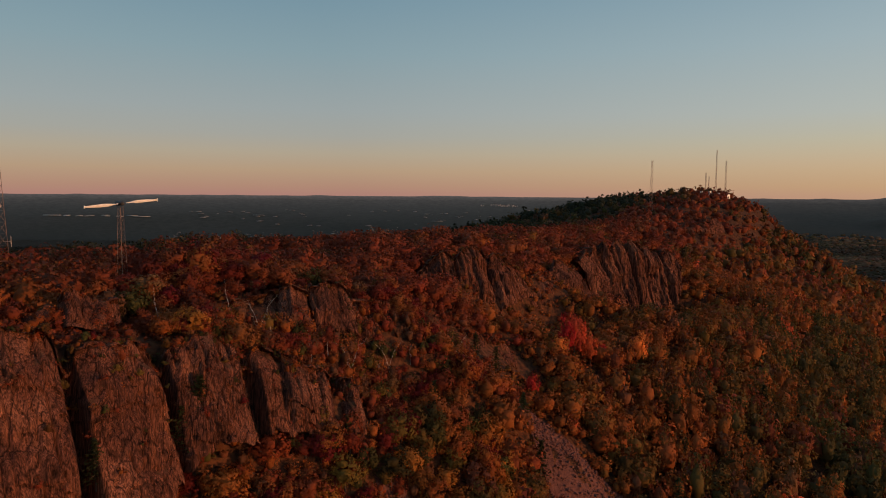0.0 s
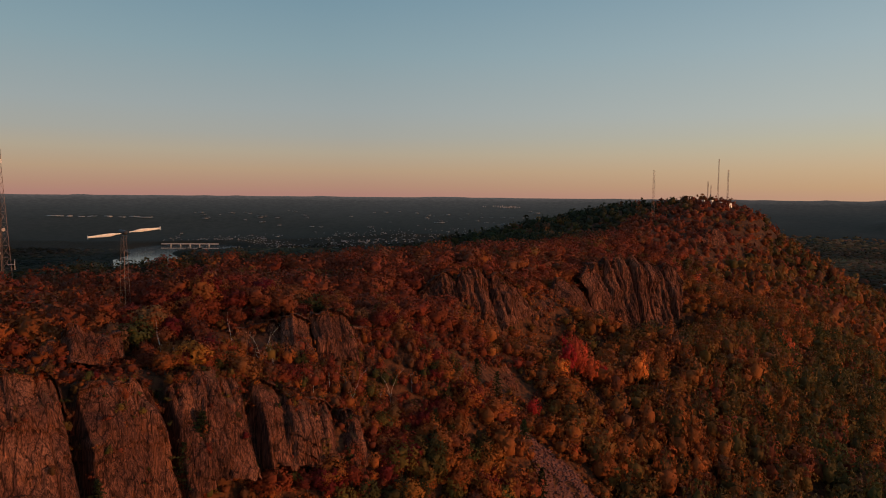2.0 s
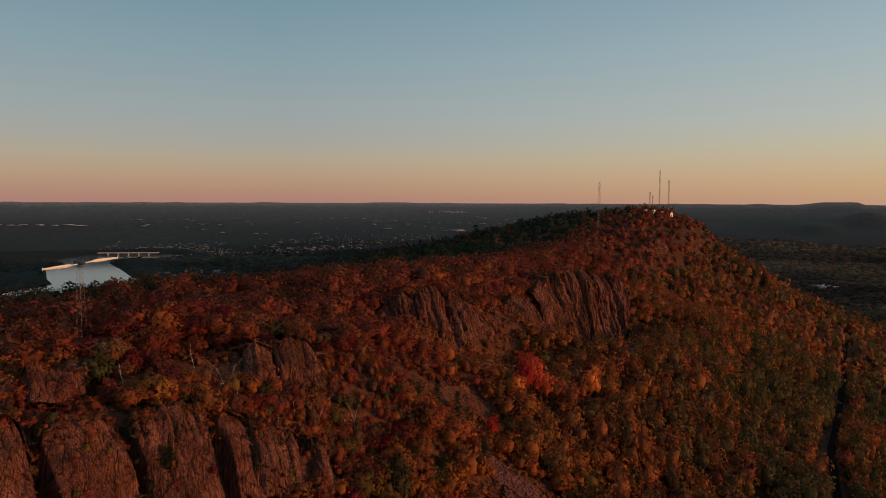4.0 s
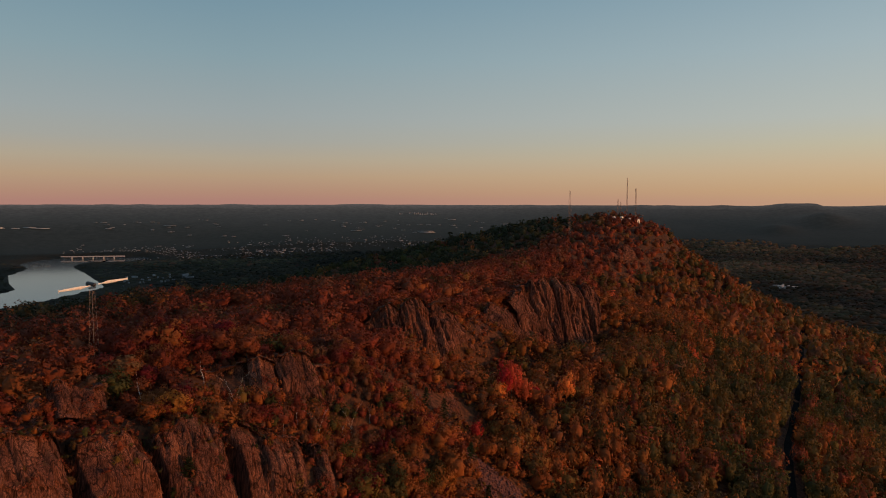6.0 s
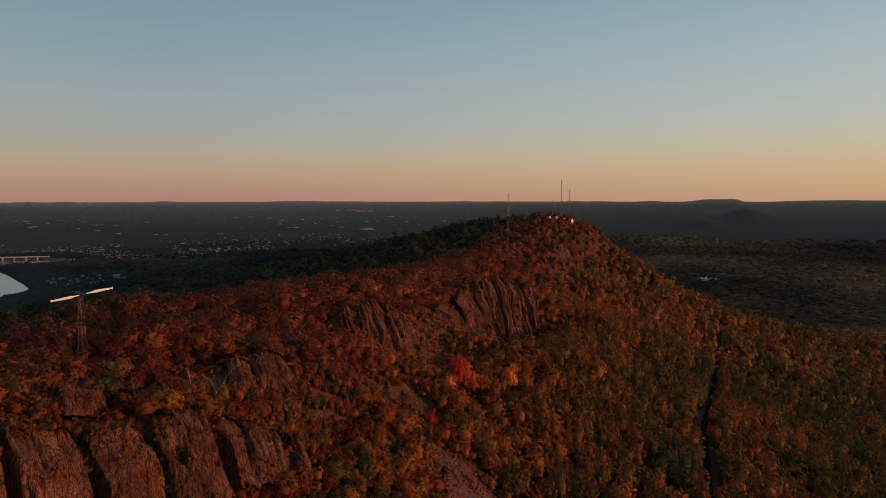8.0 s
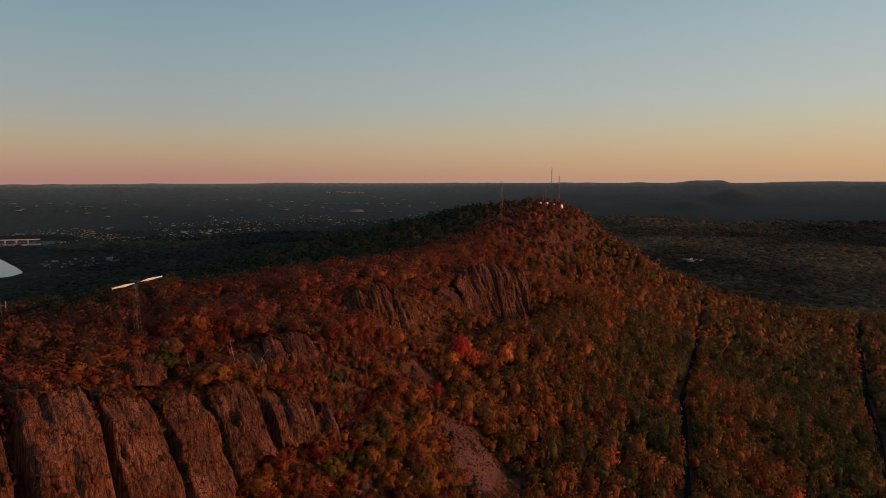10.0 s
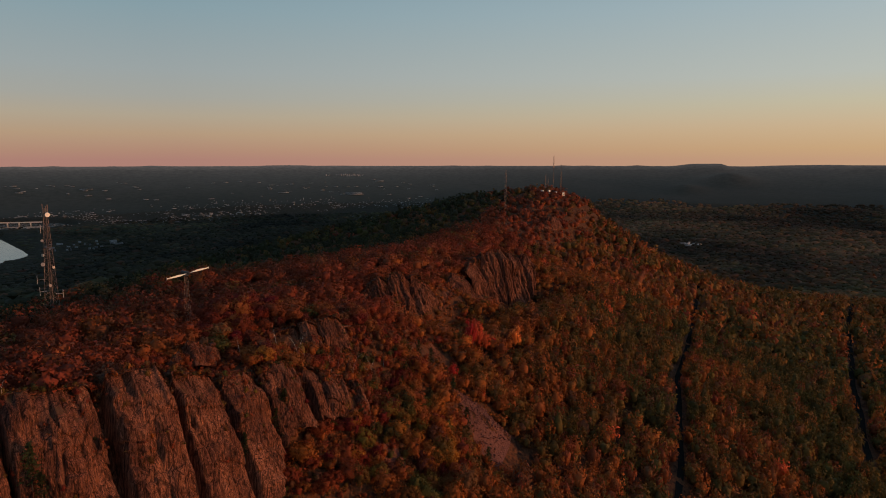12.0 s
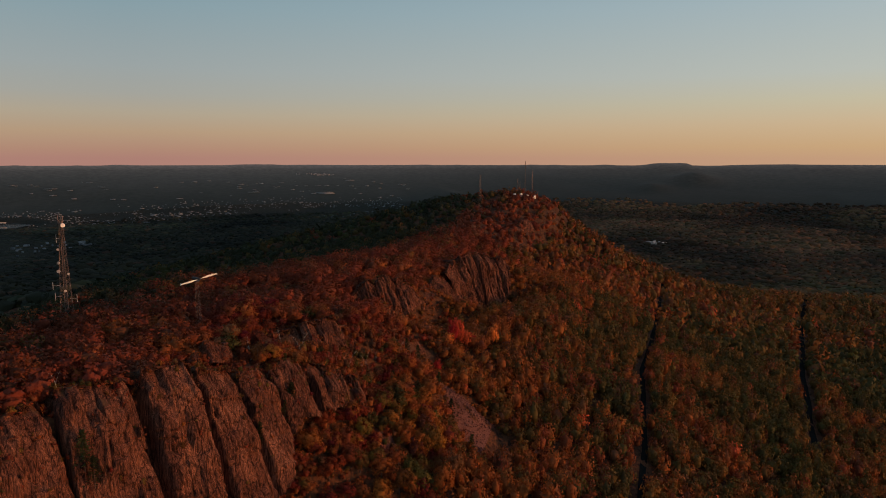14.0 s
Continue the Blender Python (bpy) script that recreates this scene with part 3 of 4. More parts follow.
PALETTE = {
    "rust": (0.195, 0.045, 0.021), "crimson": (0.195, 0.037, 0.019), "scarlet": (0.56, 0.11, 0.04), "orange": (0.29, 0.086, 0.022),
    "gold": (0.21, 0.093, 0.022), "olive": (0.142, 0.080, 0.020), "green": (0.066, 0.057, 0.017), "bare": (0.15, 0.063, 0.032),
    # leaf colour darkened to carry the shade of the lee slope
    "lee_shade": (0.03, 0.037, 0.019),
}
HUES = list(PALETTE)
COLS = np.array([PALETTE[k] for k in HUES])


def on_line(x, y, line, half):
    return line_dist(x, y, line) < half


ROAD = [(60, 90), (90, 127), (114, 160), (131, 184), (150, 215), (178, 262), (216, 312), (256, 365), (310, 440), (392, 556), (470, 672), (560, 815)]
RAIL = [(258, 200), (282, 230), (350, 306), (424, 383), (540, 505), (640, 600), (800, 760)]


def blend_weights(u, x, y):
    """How often each colour grows: dry oaks on the ridge, orange below the cliffs, greener in the valley, shade-dark on
    the lee.
    """
    brow = step(0, 33, u + np.where(y < 215, -10, 8))
    ridge, slope, low = 1 - brow, brow * (1 - step(90, 190, u)), step(90, 190, u)
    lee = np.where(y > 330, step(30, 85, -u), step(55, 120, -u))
    w = np.zeros(u.shape + (9,))
    w += ridge[..., None] * np.array([9.0, 1.0, 0.0, 0.7, 0.0, 0.2, 0.25, 1.4, 0])
    w += slope[..., None] * np.array([2.3, 0.3, 0.03, 3.2, 1.9, 2.4, 1.4, 1.2, 0])
    w += low[..., None] * np.array([0.8, 0.1, 0.02, 1.9, 2.8, 3.4, 2.0, 0.9, 0])
    # lee trees mostly take the colour that has the ridge's shade in it
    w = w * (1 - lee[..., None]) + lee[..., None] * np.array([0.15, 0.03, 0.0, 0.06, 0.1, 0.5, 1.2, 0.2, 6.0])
    far = step(380, 560, y)
    w = w * (1 + far[..., None] * np.array([0.4, -0.3, -1, 0, -0.2, 0.6, 0.2, 0.3, 0]))
    # past the rail cut: darker greens, shade put into the tree colours
    past = step(8, 60, (x - np.interp(y, [p[1] for p in RAIL], [p[0] for p in RAIL])) * 0.8) * (u > 0) * (1 - step(700, 1000, y))
    w = w * (1 - past[..., None]) + past[..., None] * np.array([0.7, 0.1, 0.0, 0.5, 0.8, 3.0, 3.6, 0.9, 0.6])
    w[..., 6] *= 1 + 1.6 * step(95, 150, x) * (1 - step(330, 440, y))
    w[..., 6] *= 1 + 1.8 * step(62, 85, u) * (1 - step(118, 130, u)) * (1 - step(400, 480, y))
    patch = fbm(x, y, 45, 41, 2)
    w[..., 3] *= 1 + 3 * np.exp(-((x - 14) / 48) ** 2 - ((y - 172) / 52) ** 2) + 1.6 * np.exp(-((u - 45) / 28) ** 2) * step(215, 245, y) * (1 - step(360, 430, y))
    w[..., 4] *= 0.25 + 0.75 * step(190, 225, y)
    w[..., 6] *= np.exp(1.6 * patch); w[..., 3] *= np.exp(-1.6 * patch)
    return w / w.sum(-1, keepdims=True)


TALUS = [(19, 185), (25, 179.5), (32, 174), (40, 168)]
TALUS_W = [0.6, 3.5, 7.5, 10.5]
TALUS_LOW = [(-15, 143.5), (-11, 140.5), (-6, 136.5)]
TALUS_LOW_W = [0.5, 2.5, 4.0]
CLEARINGS = [((40, 213), 4.5), ((48, 214), 4.5), ((44, 221), 4), ((66, 227), 4), ((-131, 200), 6), ((-77, 164), 4), ((152, 501), 5)]
LEDGE_LINES = [([(p[0] + 1, p[1] - 1) for p in NEAR], 4.6), ([(-49, 163), (-38, 166), (-25, 171)], 2.6), ([(-51, 155), (-36, 158.5), (-20, 164), (-12, 172)], 5), ([(-48, 150), (-36, 153), (-22, 157)], 3.2), ([(-6, 228), (6, 231), (19, 239)], 3.5), ([(4, 238), (15, 244), (30, 255), (44, 272)], 2.6), ([(-5, 195), (8, 201), (20, 212)], 2.2),
               ([(72, 306), (82, 317), (95, 325), (110, 333)], 5), ([(50, 286), (66, 294)], 3), ([(36, 255), (46, 266), (56, 278)], 3.5), ([(66, 290), (80, 302), (94, 312), (108, 322)], 5), ([(-84, 120), (-70, 126), (-62, 132)], 5), ([(-80, 113), (-68, 118)], 4), ([(-4, 188), (8, 194), (22, 204)], 4.5), ([(0, 183), (12, 188), (26, 198)], 2.5), ([(180, 468), (200, 490)], 3)]


def is_free(x, y):
    ok = (line_dist(x, y, RIVER, RIVER_W) > 24) & ~on_line(x, y, ROAD, 3.6) & ~on_line(x, y, RAIL, 5.0)
    for line, half in ((TALUS, TALUS_W), (TALUS_LOW, TALUS_LOW_W)):
        ok &= line_dist(x, y, line, half) > 1 + 2.5 * vnoise(x / 6, y / 6, 51)
    for line, half in LEDGE_LINES:
        ok &= ~on_line(x, y, line, half)
    for (cx, cy), q in CLEARINGS:
        ok &= np.hypot(x - cx, y - cy) > q
    return ok


def is_soil(x, y):
    ok = ~on_line(x, y, ROAD, 2.5) & ~on_line(x, y, RAIL, 4.5) & (line_dist(x, y, TALUS, TALUS_W) > 0) & (line_dist(x, y, TALUS_LOW, TALUS_LOW_W) > 0)
    return ok & (line_dist(x, y, [(p[0] + 1, p[1] - 1) for p in NEAR]) > 1.5)


def scatter(x0, x1, y0, y1, gap, seed):
    rng = np.random.RandomState(seed)
    gx, gy = np.meshgrid(np.arange(x0, x1, gap), np.arange(y0, y1, gap * 0.9))
    gx = gx + (np.arange(gx.shape[0]) % 2)[:, None] * gap / 2
    x = (gx + rng.uniform(-0.42, 0.42, gx.shape) * gap).ravel()
    y = (gy + rng.uniform(-0.42, 0.42, gy.shape) * gap).ravel()
    return x, y, rng


def in_view(x, y, lo=-48, hi=62):
    """The wedge of land in the camera's view, taken from near its path's end."""
    a = np.degrees(np.arctan2(x + 60, y + 110))
    return (a > lo) & (a < hi)


def colours(x, y, rng, u):
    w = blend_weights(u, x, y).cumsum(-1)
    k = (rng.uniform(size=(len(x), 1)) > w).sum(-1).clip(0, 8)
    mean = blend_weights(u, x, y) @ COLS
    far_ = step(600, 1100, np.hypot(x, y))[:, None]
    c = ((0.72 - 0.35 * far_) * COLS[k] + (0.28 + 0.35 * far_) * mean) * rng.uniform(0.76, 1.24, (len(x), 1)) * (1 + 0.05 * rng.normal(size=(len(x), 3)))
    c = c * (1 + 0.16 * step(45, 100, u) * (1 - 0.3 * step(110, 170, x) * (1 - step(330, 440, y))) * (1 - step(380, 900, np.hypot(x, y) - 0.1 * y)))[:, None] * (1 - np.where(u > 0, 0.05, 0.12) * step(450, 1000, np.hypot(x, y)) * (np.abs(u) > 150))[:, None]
    # crowns greyed with distance: haze put into the leaf colour
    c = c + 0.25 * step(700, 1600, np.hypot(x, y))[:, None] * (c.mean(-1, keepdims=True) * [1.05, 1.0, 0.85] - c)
    c = c * (1 - 0.12 * step(850, 1200, np.hypot(x, y)) * (u > 0))[:, None]          # western woods darker again farther out
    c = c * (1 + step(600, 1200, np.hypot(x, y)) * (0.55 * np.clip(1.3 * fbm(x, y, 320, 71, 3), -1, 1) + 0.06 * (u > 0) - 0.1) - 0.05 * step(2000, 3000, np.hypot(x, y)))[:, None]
    c = np.where((k == 2)[:, None], COLS[2], c)
    return k, np.clip(c, 0.006, 0.8)


def forest(name, label, x, y, r, tall, cols, templates, sink, rng, z=None):
    """Many trees as one mesh; the leaf colour is stored tree by tree."""
    z = height(x, y) if z is None else z
    which = rng.randint(0, len(templates), len(x))
    turn = rng.uniform(0, 6.283, len(x))
    VV, FF, CC, NN, nv = [], [], [], [], 0
    for k, (tv, tf, tn) in enumerate(templates):
        s = which == k
        n = int(s.sum())
        if not n:
            continue
        ca, sa = np.cos(turn[s])[:, None], np.sin(turn[s])[:, None]
        px = (tv[None, :, 0] * ca - tv[None, :, 1] * sa) * r[s][:, None] + x[s][:, None]
        py = (tv[None, :, 0] * sa + tv[None, :, 1] * ca) * r[s][:, None] + y[s][:, None]
        pz = tv[None, :, 2] * (r[s] * tall[s])[:, None] + (z[s] + sink[s])[:, None]
        VV.append(np.stack([px, py, pz], -1).reshape(-1, 3))
        FF.append((tf[None] + (np.arange(n) * len(tv))[:, None, None]).reshape(-1, 3) + nv)
        CC.append(np.repeat(cols[s], len(tv), axis=0))
        NN.append(np.stack([tn[None, :, 0] * ca - tn[None, :, 1] * sa, tn[None, :, 0] * sa + tn[None, :, 1] * ca, np.repeat(tn[None, :, 2], n, 0)], -1).reshape(-1, 3))
        nv += n * len(tv)
    me = mesh_from(name, np.vstack(VV), np.vstack(FF), [M_LEAF], normals=np.vstack(NN))
    at = me.attributes.new("leaf", "FLOAT_COLOR", "POINT")
    c = np.ones((nv, 4), np.float32); c[:, :3] = np.vstack(CC)
    at.data.foreach_set("color", c.ravel())
    return tagged(new(name, me), label, "trees", kind="stuff")


def dist0(x, y):
    """Distance from a point midway along the camera's path."""
    return np.hypot(x + 20, y + 20)


MID_T = [crown(10 + i, 15, 130, 0.128, 1.0, 0.4, 0.66, 1) for i in range(8)]
FAR_T = [crown(30 + i, 7, 24, 0.25, 1.0, 0.35, 0.74, 1, 0.15) for i in range(6)]
FLOOR_T = [crown(60 + i, 8, 40, 0.26, 1.0, 0.35, 0.75, 1) for i in range(5)]
TINY_T = [crown(50 + i, 3, 2, 0.3, 1.0, 0.3, 1.0, 1, 1.3) for i in range(6)]


def open_side(x, y):
    """The stretch of slope and ridge in the camera's view and near its path."""
    d = np.hypot(x + 40, y + 60)
    return in_view(x, y) & (d < 520) & (d > 130 + 0.9 * np.clip(edge_u(x, y), 0, 130))


# nearer slopes and ridge
x, y, rng = scatter(-330, 460, 20, 480, 5.0, 5)
u = edge_u(x, y)
keep = is_free(x, y) & open_side(x, y) & (u > -130) & (u < 330)
x2, y2, rng2 = scatter(-70, 90, 120, 330, 3.6, 15)
u2 = edge_u(x2, y2)
keep2 = is_free(x2, y2) & (u2 > np.interp(y2, BAND_Y, BAND_A) - 3) & (u2 < np.interp(y2, BAND_Y, BAND_B) + 3)
keep &= ~((u > np.interp(y, BAND_Y, BAND_A) - 3) & (u < np.interp(y, BAND_Y, BAND_B) + 3) & (y > 125) & (y < 330))
x, y, u, keep = np.concatenate([x, x2]), np.concatenate([y, y2]), np.concatenate([u, u2]), np.concatenate([keep, keep2])
x, y, u = x[keep], y[keep], u[keep]
r_all = (3.9 - 0.45 * step(-10, 60, u)) * rng.uniform(0.7, 1.3, len(x))
r_all = r_all * (1 - 0.12 * (step(-14, -4, u) * (1 - step(20, 40, u))))
thin = np.min([line_dist(x, y, line) - half for line, half in LEDGE_LINES[1:]] + [line_dist(x, y, TALUS, TALUS_W)], axis=0)
r_all = r_all * (0.62 + 0.38 * step(1, 10, thin))          # kept small by ledges and scree so the rock shows in the camera's view
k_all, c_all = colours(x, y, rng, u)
tall_all = rng.uniform(0.7, 1.0, len(x)) + 0.6 * step(15, 80, u) * rng.uniform(0.4, 1.5, len(x))
order = np.argsort(np.hypot(x + 30, y - 148) + np.where((u > 60) | (u < -45), 1e6, 0))[:290]
single = np.zeros(len(x), bool); single[order] = True
mid = ~single
forest("woodland", "dense autumn oak and maple wood in rust, orange and olive", x[mid], y[mid], r_all[mid], tall_all[mid], c_all[mid], MID_T, 0.1 * r_all[mid], rng)
NEAR_TREES = [(x[i], y[i], r_all[i], tall_all[i], k_all[i]) for i in order]
# undergrowth between them
BUSH_T = [crown(90 + i, 5, 24, 0.2, 0.8, 0.5, 0.42, 1) for i in range(5)]
x, y, rng = scatter(-190, 130, 20, 300, 2.8, 25)
u = edge_u(x, y)
keep = is_soil(x, y) & (u > -48) & (u < 75) & open_side(x, y) & ~on_line(x, y, [(-52, 157), (-36, 160), (-20, 165), (-11, 173)], 4) & ~on_line(x, y, [(-5, 190), (8, 196), (22, 206)], 4)
x, y, u = x[keep], y[keep], u[keep]
kb, cb = colours(x, y, rng, u)
rb_ = rng.uniform(1.2, 2.6, len(x))
forest("undergrowth", "low russet scrub between the trees", x, y, rb_, rng.uniform(0.6, 1.0, len(x)), cb * 0.9, BUSH_T, -0.05 * rb_, rng)

# shrubs on the steep ground below the ledge
x, y, rng = scatter(-34, 4, 156, 186, 2.1, 27)
u = edge_u(x, y)
keep = is_soil(x, y) & (u > 4) & (u < 26)
x, y = x[keep], y[keep]
xb, yb, rng_b = scatter(-75, -2, 100, 165, 2.3, 28)
db = line_dist(xb, yb, [p[:2] for p in NEAR])
keep = (edge_u(xb, yb) > -1) & (db > 3.5) & (db < 15)
lift = np.concatenate([np.zeros(len(x)), np.full(int(keep.sum()), 0.9)])
x, y = np.concatenate([x, xb[keep]]), np.concatenate([y, yb[keep]])
rs_ = rng.uniform(1.0, 2.1, len(x))
cs_ = COLS[rng.choice([0, 0, 1, 3, 3, 5, 6, 7], len(x))] * rng.uniform(0.75, 1.2, (len(x), 1))
forest("shrubs", "red and brown shrubs on the steep ground below the rock ledge", x, y, rs_, rng.uniform(0.9, 1.5, len(x)), cs_, MID_T, lift, rng)

# farther slopes, the summit and the valley on the west
x, y, rng = scatter(-620, 1000, 20, 1150, 8.0, 6)
u = edge_u(x, y)
keep = is_free(x, y) & in_view(x, y, -44, 58) & ~(open_side(x, y) & (u > -130) & (u < 330)) & (u > -400) & (dist0(x, y) < 1000) & (dist0(x, y) > 110)
x, y, u = x[keep], y[keep], u[keep]
r = (3.9 + 1.1 * step(0, 60, u)) * rng.uniform(0.75, 1.3, len(x))
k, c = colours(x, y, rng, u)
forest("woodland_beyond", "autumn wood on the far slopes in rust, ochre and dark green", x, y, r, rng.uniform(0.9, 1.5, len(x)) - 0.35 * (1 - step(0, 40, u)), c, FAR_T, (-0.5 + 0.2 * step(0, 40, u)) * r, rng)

# woods on the valley floor at the foot of the cliff
def near_floor(x, y):
    return (np.hypot(x + 25, (y + 45) * 0.9) < 215) & ~open_side(x, y) & ~(in_view(x, y, -44, 58) & (edge_u(x, y) > -400) & (dist0(x, y) > 110))


x, y, rng = scatter(-260, 210, -300, 210, 7.2, 9)
keep = near_floor(x, y)
x, y = x[keep], y[keep]
u = edge_u(x, y)
r = 4.4 * rng.uniform(0.7, 1.3, len(x))
k, c = colours(x, y, rng, u)
forest("woodland_floor", "mixed autumn wood at the foot of the cliff", x, y, r, rng.uniform(0.8, 1.4, len(x)), c, FLOOR_T, -0.2 * r, rng)

# valley woods farther out, and the slopes behind
x, y, rng = scatter(-2000, 2300, -700, 2700, 12, 7)
u = edge_u(x, y)
wedge = in_view(x, y, -46, 58)
taken = in_view(x, y, -44, 58) & (u > -400) & (dist0(x, y) < 1000) & (dist0(x, y) > 110)
keep = is_free(x, y) & ~taken & ~open_side(x, y) & (wedge | (dist0(x, y) < 520)) & ~near_floor(x, y) & (np.hypot(x, y) < 2750)
close = (u > 0) & (np.hypot(x, y) < 1700) & (y > 0)
keep &= rng.uniform(size=len(x)) < np.where(close, 0.95, 0.47)
x, y, u, close = x[keep], y[keep], u[keep], close[keep]
r = np.where(close, 9.5, 11.5) * rng.uniform(0.7, 1.3, len(x))
# eastern valley woods all take lee colours, darkened for the shade there
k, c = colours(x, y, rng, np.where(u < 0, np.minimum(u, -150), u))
# last woods before the plain
xf, yf, rngf = scatter(-2600, 3200, 900, 3500, 23, 8)
qf = np.hypot(xf, yf)
keepf = (qf > 2740) & (qf < 3420) & in_view(xf, yf, -46, 58) & (line_dist(xf, yf, RIVER, RIVER_W) > 40) & (rngf.uniform(size=len(xf)) < 0.9 * (1 - step(2950, 3450, qf + 220 * fbm(xf, yf, 400, 83, 3)))) & ~((qf > 2930) & (np.degrees(np.arctan2(xf + 58, yf + 99)) < 14))
xf, yf = xf[keepf], yf[keepf]
uf = edge_u(xf, yf)
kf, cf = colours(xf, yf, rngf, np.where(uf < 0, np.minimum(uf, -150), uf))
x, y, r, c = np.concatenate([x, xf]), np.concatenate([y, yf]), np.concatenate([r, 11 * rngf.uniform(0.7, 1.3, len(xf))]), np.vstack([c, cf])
low_bank = 0.3 + 0.7 * step(60, 380, line_dist(x, y, RIVER, RIVER_W))          # trees near the river lowered so the camera sees the water
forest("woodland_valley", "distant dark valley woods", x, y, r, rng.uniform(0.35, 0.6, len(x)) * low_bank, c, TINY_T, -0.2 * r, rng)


# ---- single trees near the cliff ----
LEAF_MATS = {k: leaf_material(k + "_leaves", PALETTE[k]) for k in HUES}
NEAR_CROWNS = [crown(70 + i, 19, 900, 0.078, 1.0, 0.42, 0.5) for i in range(4)]
CROWN_MESH = {(k, i): mesh_from("crown", v, f, [LEAF_MATS[k]], normals=nn) for k in HUES for i, (v, f, nn) in enumerate(NEAR_CROWNS)}


def trunk_mesh(mat, limbs=4):
    bm = bmesh.new()
    beam(bm, (0, 0, -0.6), (0.03, 0.02, 0.75), 0.055, 6, 0.035)
    for i in range(limbs):
        a = i * 2.4
        beam(bm, (0.02, 0.01, 0.35 + 0.09 * i), (0.5 * math.cos(a), 0.5 * math.sin(a), 0.85 + 0.07 * i), 0.022, 4, 0.008)
    me = bpy.data.meshes.new("trunk")
    bm.to_mesh(me); bm.free()
    me.materials.append(mat)
    return me


TRUNK = trunk_mesh(M_BARK)
TREE_WORDS = {"rust": "rust-brown oak tree on the rocky ridge", "crimson": "dark crimson maple tree on the rocky ridge", "scarlet": "bright scarlet maple tree on the slope",
              "orange": "orange-leaved tree on the slope below the cliff", "gold": "golden-yellow birch tree on the slope", "olive": "olive-green tree turning brown",
              "green": "dark green tree among autumn woods", "bare": "thin brown tree with sparse leaves", "lee_shade": "dark green tree on the lee slope, shade put into its colour"}
for i, (tx, ty, tr, tt, kk) in enumerate(NEAR_TREES):
    tree = tagged(new("tree"), TREE_WORDS[HUES[kk]], "tree", "trees along the cliff")
    tree.matrix_world = Matrix.Translation((tx, ty, z_at(tx, ty))) @ Matrix.Rotation(i * 1.7, 4, "Z") @ Matrix.Diagonal((tr, tr, tr * tt, 1))
    for nm, me in (("trunk", TRUNK), ("crown", CROWN_MESH[(HUES[kk], i % 4)])):
        ob = new(nm, me)
        ob.parent = tree
        ob.location = (0, 0, 0.25)


BUSH_CROWNS = [crown(130 + i, 8, 240, 0.1, 0.8, 0.5, 0.55) for i in range(3)]
BUSH_MESH = {(k, i): mesh_from("crown", v, f, [LEAF_MATS[k]], normals=nn) for k in HUES for i, (v, f, nn) in enumerate(BUSH_CROWNS)}


def tree_at(x, y, z, r, tall, hue, i, label=None, name="tree", group="trees along the cliff"):
    tree = tagged(new(name), label or TREE_WORDS[hue], "tree" if name == "tree" else "bush", group)
    tree.matrix_world = Matrix.Translation((x, y, z)) @ Matrix.Rotation(i * 1.7, 4, "Z") @ Matrix.Diagonal((r, r, r * tall, 1))
    for nm, me in (("trunk", TRUNK), ("crown", (BUSH_MESH if name == "bush" else CROWN_MESH)[(hue, i % 3)])):
        ob = new(nm, me)
        ob.parent = tree
        ob.location = (0, 0, 0.2)


# scarlet maples that stand out of the slope
for i, (tx, ty, tr, tt) in enumerate(((39, 218, 3.0, 2.0), (42, 220, 3.4, 2.1), (47, 219, 3.0, 1.7), (43, 225, 3.2, 1.9), (36, 214, 2.6, 1.6), (51, 222, 2.6, 1.6), (66, 232, 3.0, 1.8), (68.5, 235, 2.4, 1.6), (-47, 127, 1.3, 1.8), (25, 196, 2.2, 1.3))):
    tree_at(tx, ty, z_at(tx, ty) + (9 if ty < 130 else 0), tr, tt, "scarlet", i)

# bushes rooted in the rock
rng = np.random.RandomState(12)
for i, (bx, by, bz, bnx, bny) in enumerate([q for k, q in enumerate(SPOTS) if k % 3 == 0][:290]):
    hue = ("olive", "green", "rust", "bare", "rust", "olive", "orange")[rng.randint(7)]
    tree_at(bx - 0.3 * bnx, by - 0.3 * bny, bz - 0.5, rng.uniform(0.5, 1.4), rng.uniform(0.7, 1.3), hue, i, "small " + {"olive": "olive", "green": "dark green", "rust": "rust-brown", "bare": "thin brown", "orange": "orange"}[hue] + " bush rooted in a rock ledge", "bush", "bushes on the cliffs")


# low scrub and grass tussocks on the ledges and cliff tops
rest = np.array([q for k, q in enumerate(SPOTS) if k % 3])
rest = np.vstack([rest + np.concatenate([rng.uniform(-0.8, 0.8, (len(rest), 2)), np.zeros((len(rest), 3))], 1) for _ in range(2)])
r_s = rng.uniform(0.3, 1.05, len(rest))
c_s = COLS[rng.choice([0, 0, 0, 5, 6, 7, 7, 3], len(rest))] * rng.uniform(0.6, 1.0, (len(rest), 1))
forest("cliff_scrub", "low dry scrub and grass on the rock ledges", rest[:, 0] - 0.2 * rest[:, 3], rest[:, 1] - 0.2 * rest[:, 4], r_s, rng.uniform(0.6, 1.1, len(rest)), c_s, BUSH_T, -0.3 * r_s, rng, rest[:, 2])


# ---- pines and dead trees ----
M_NEEDLE = leaf_material("pine_needles", (0.035, 0.042, 0.014))


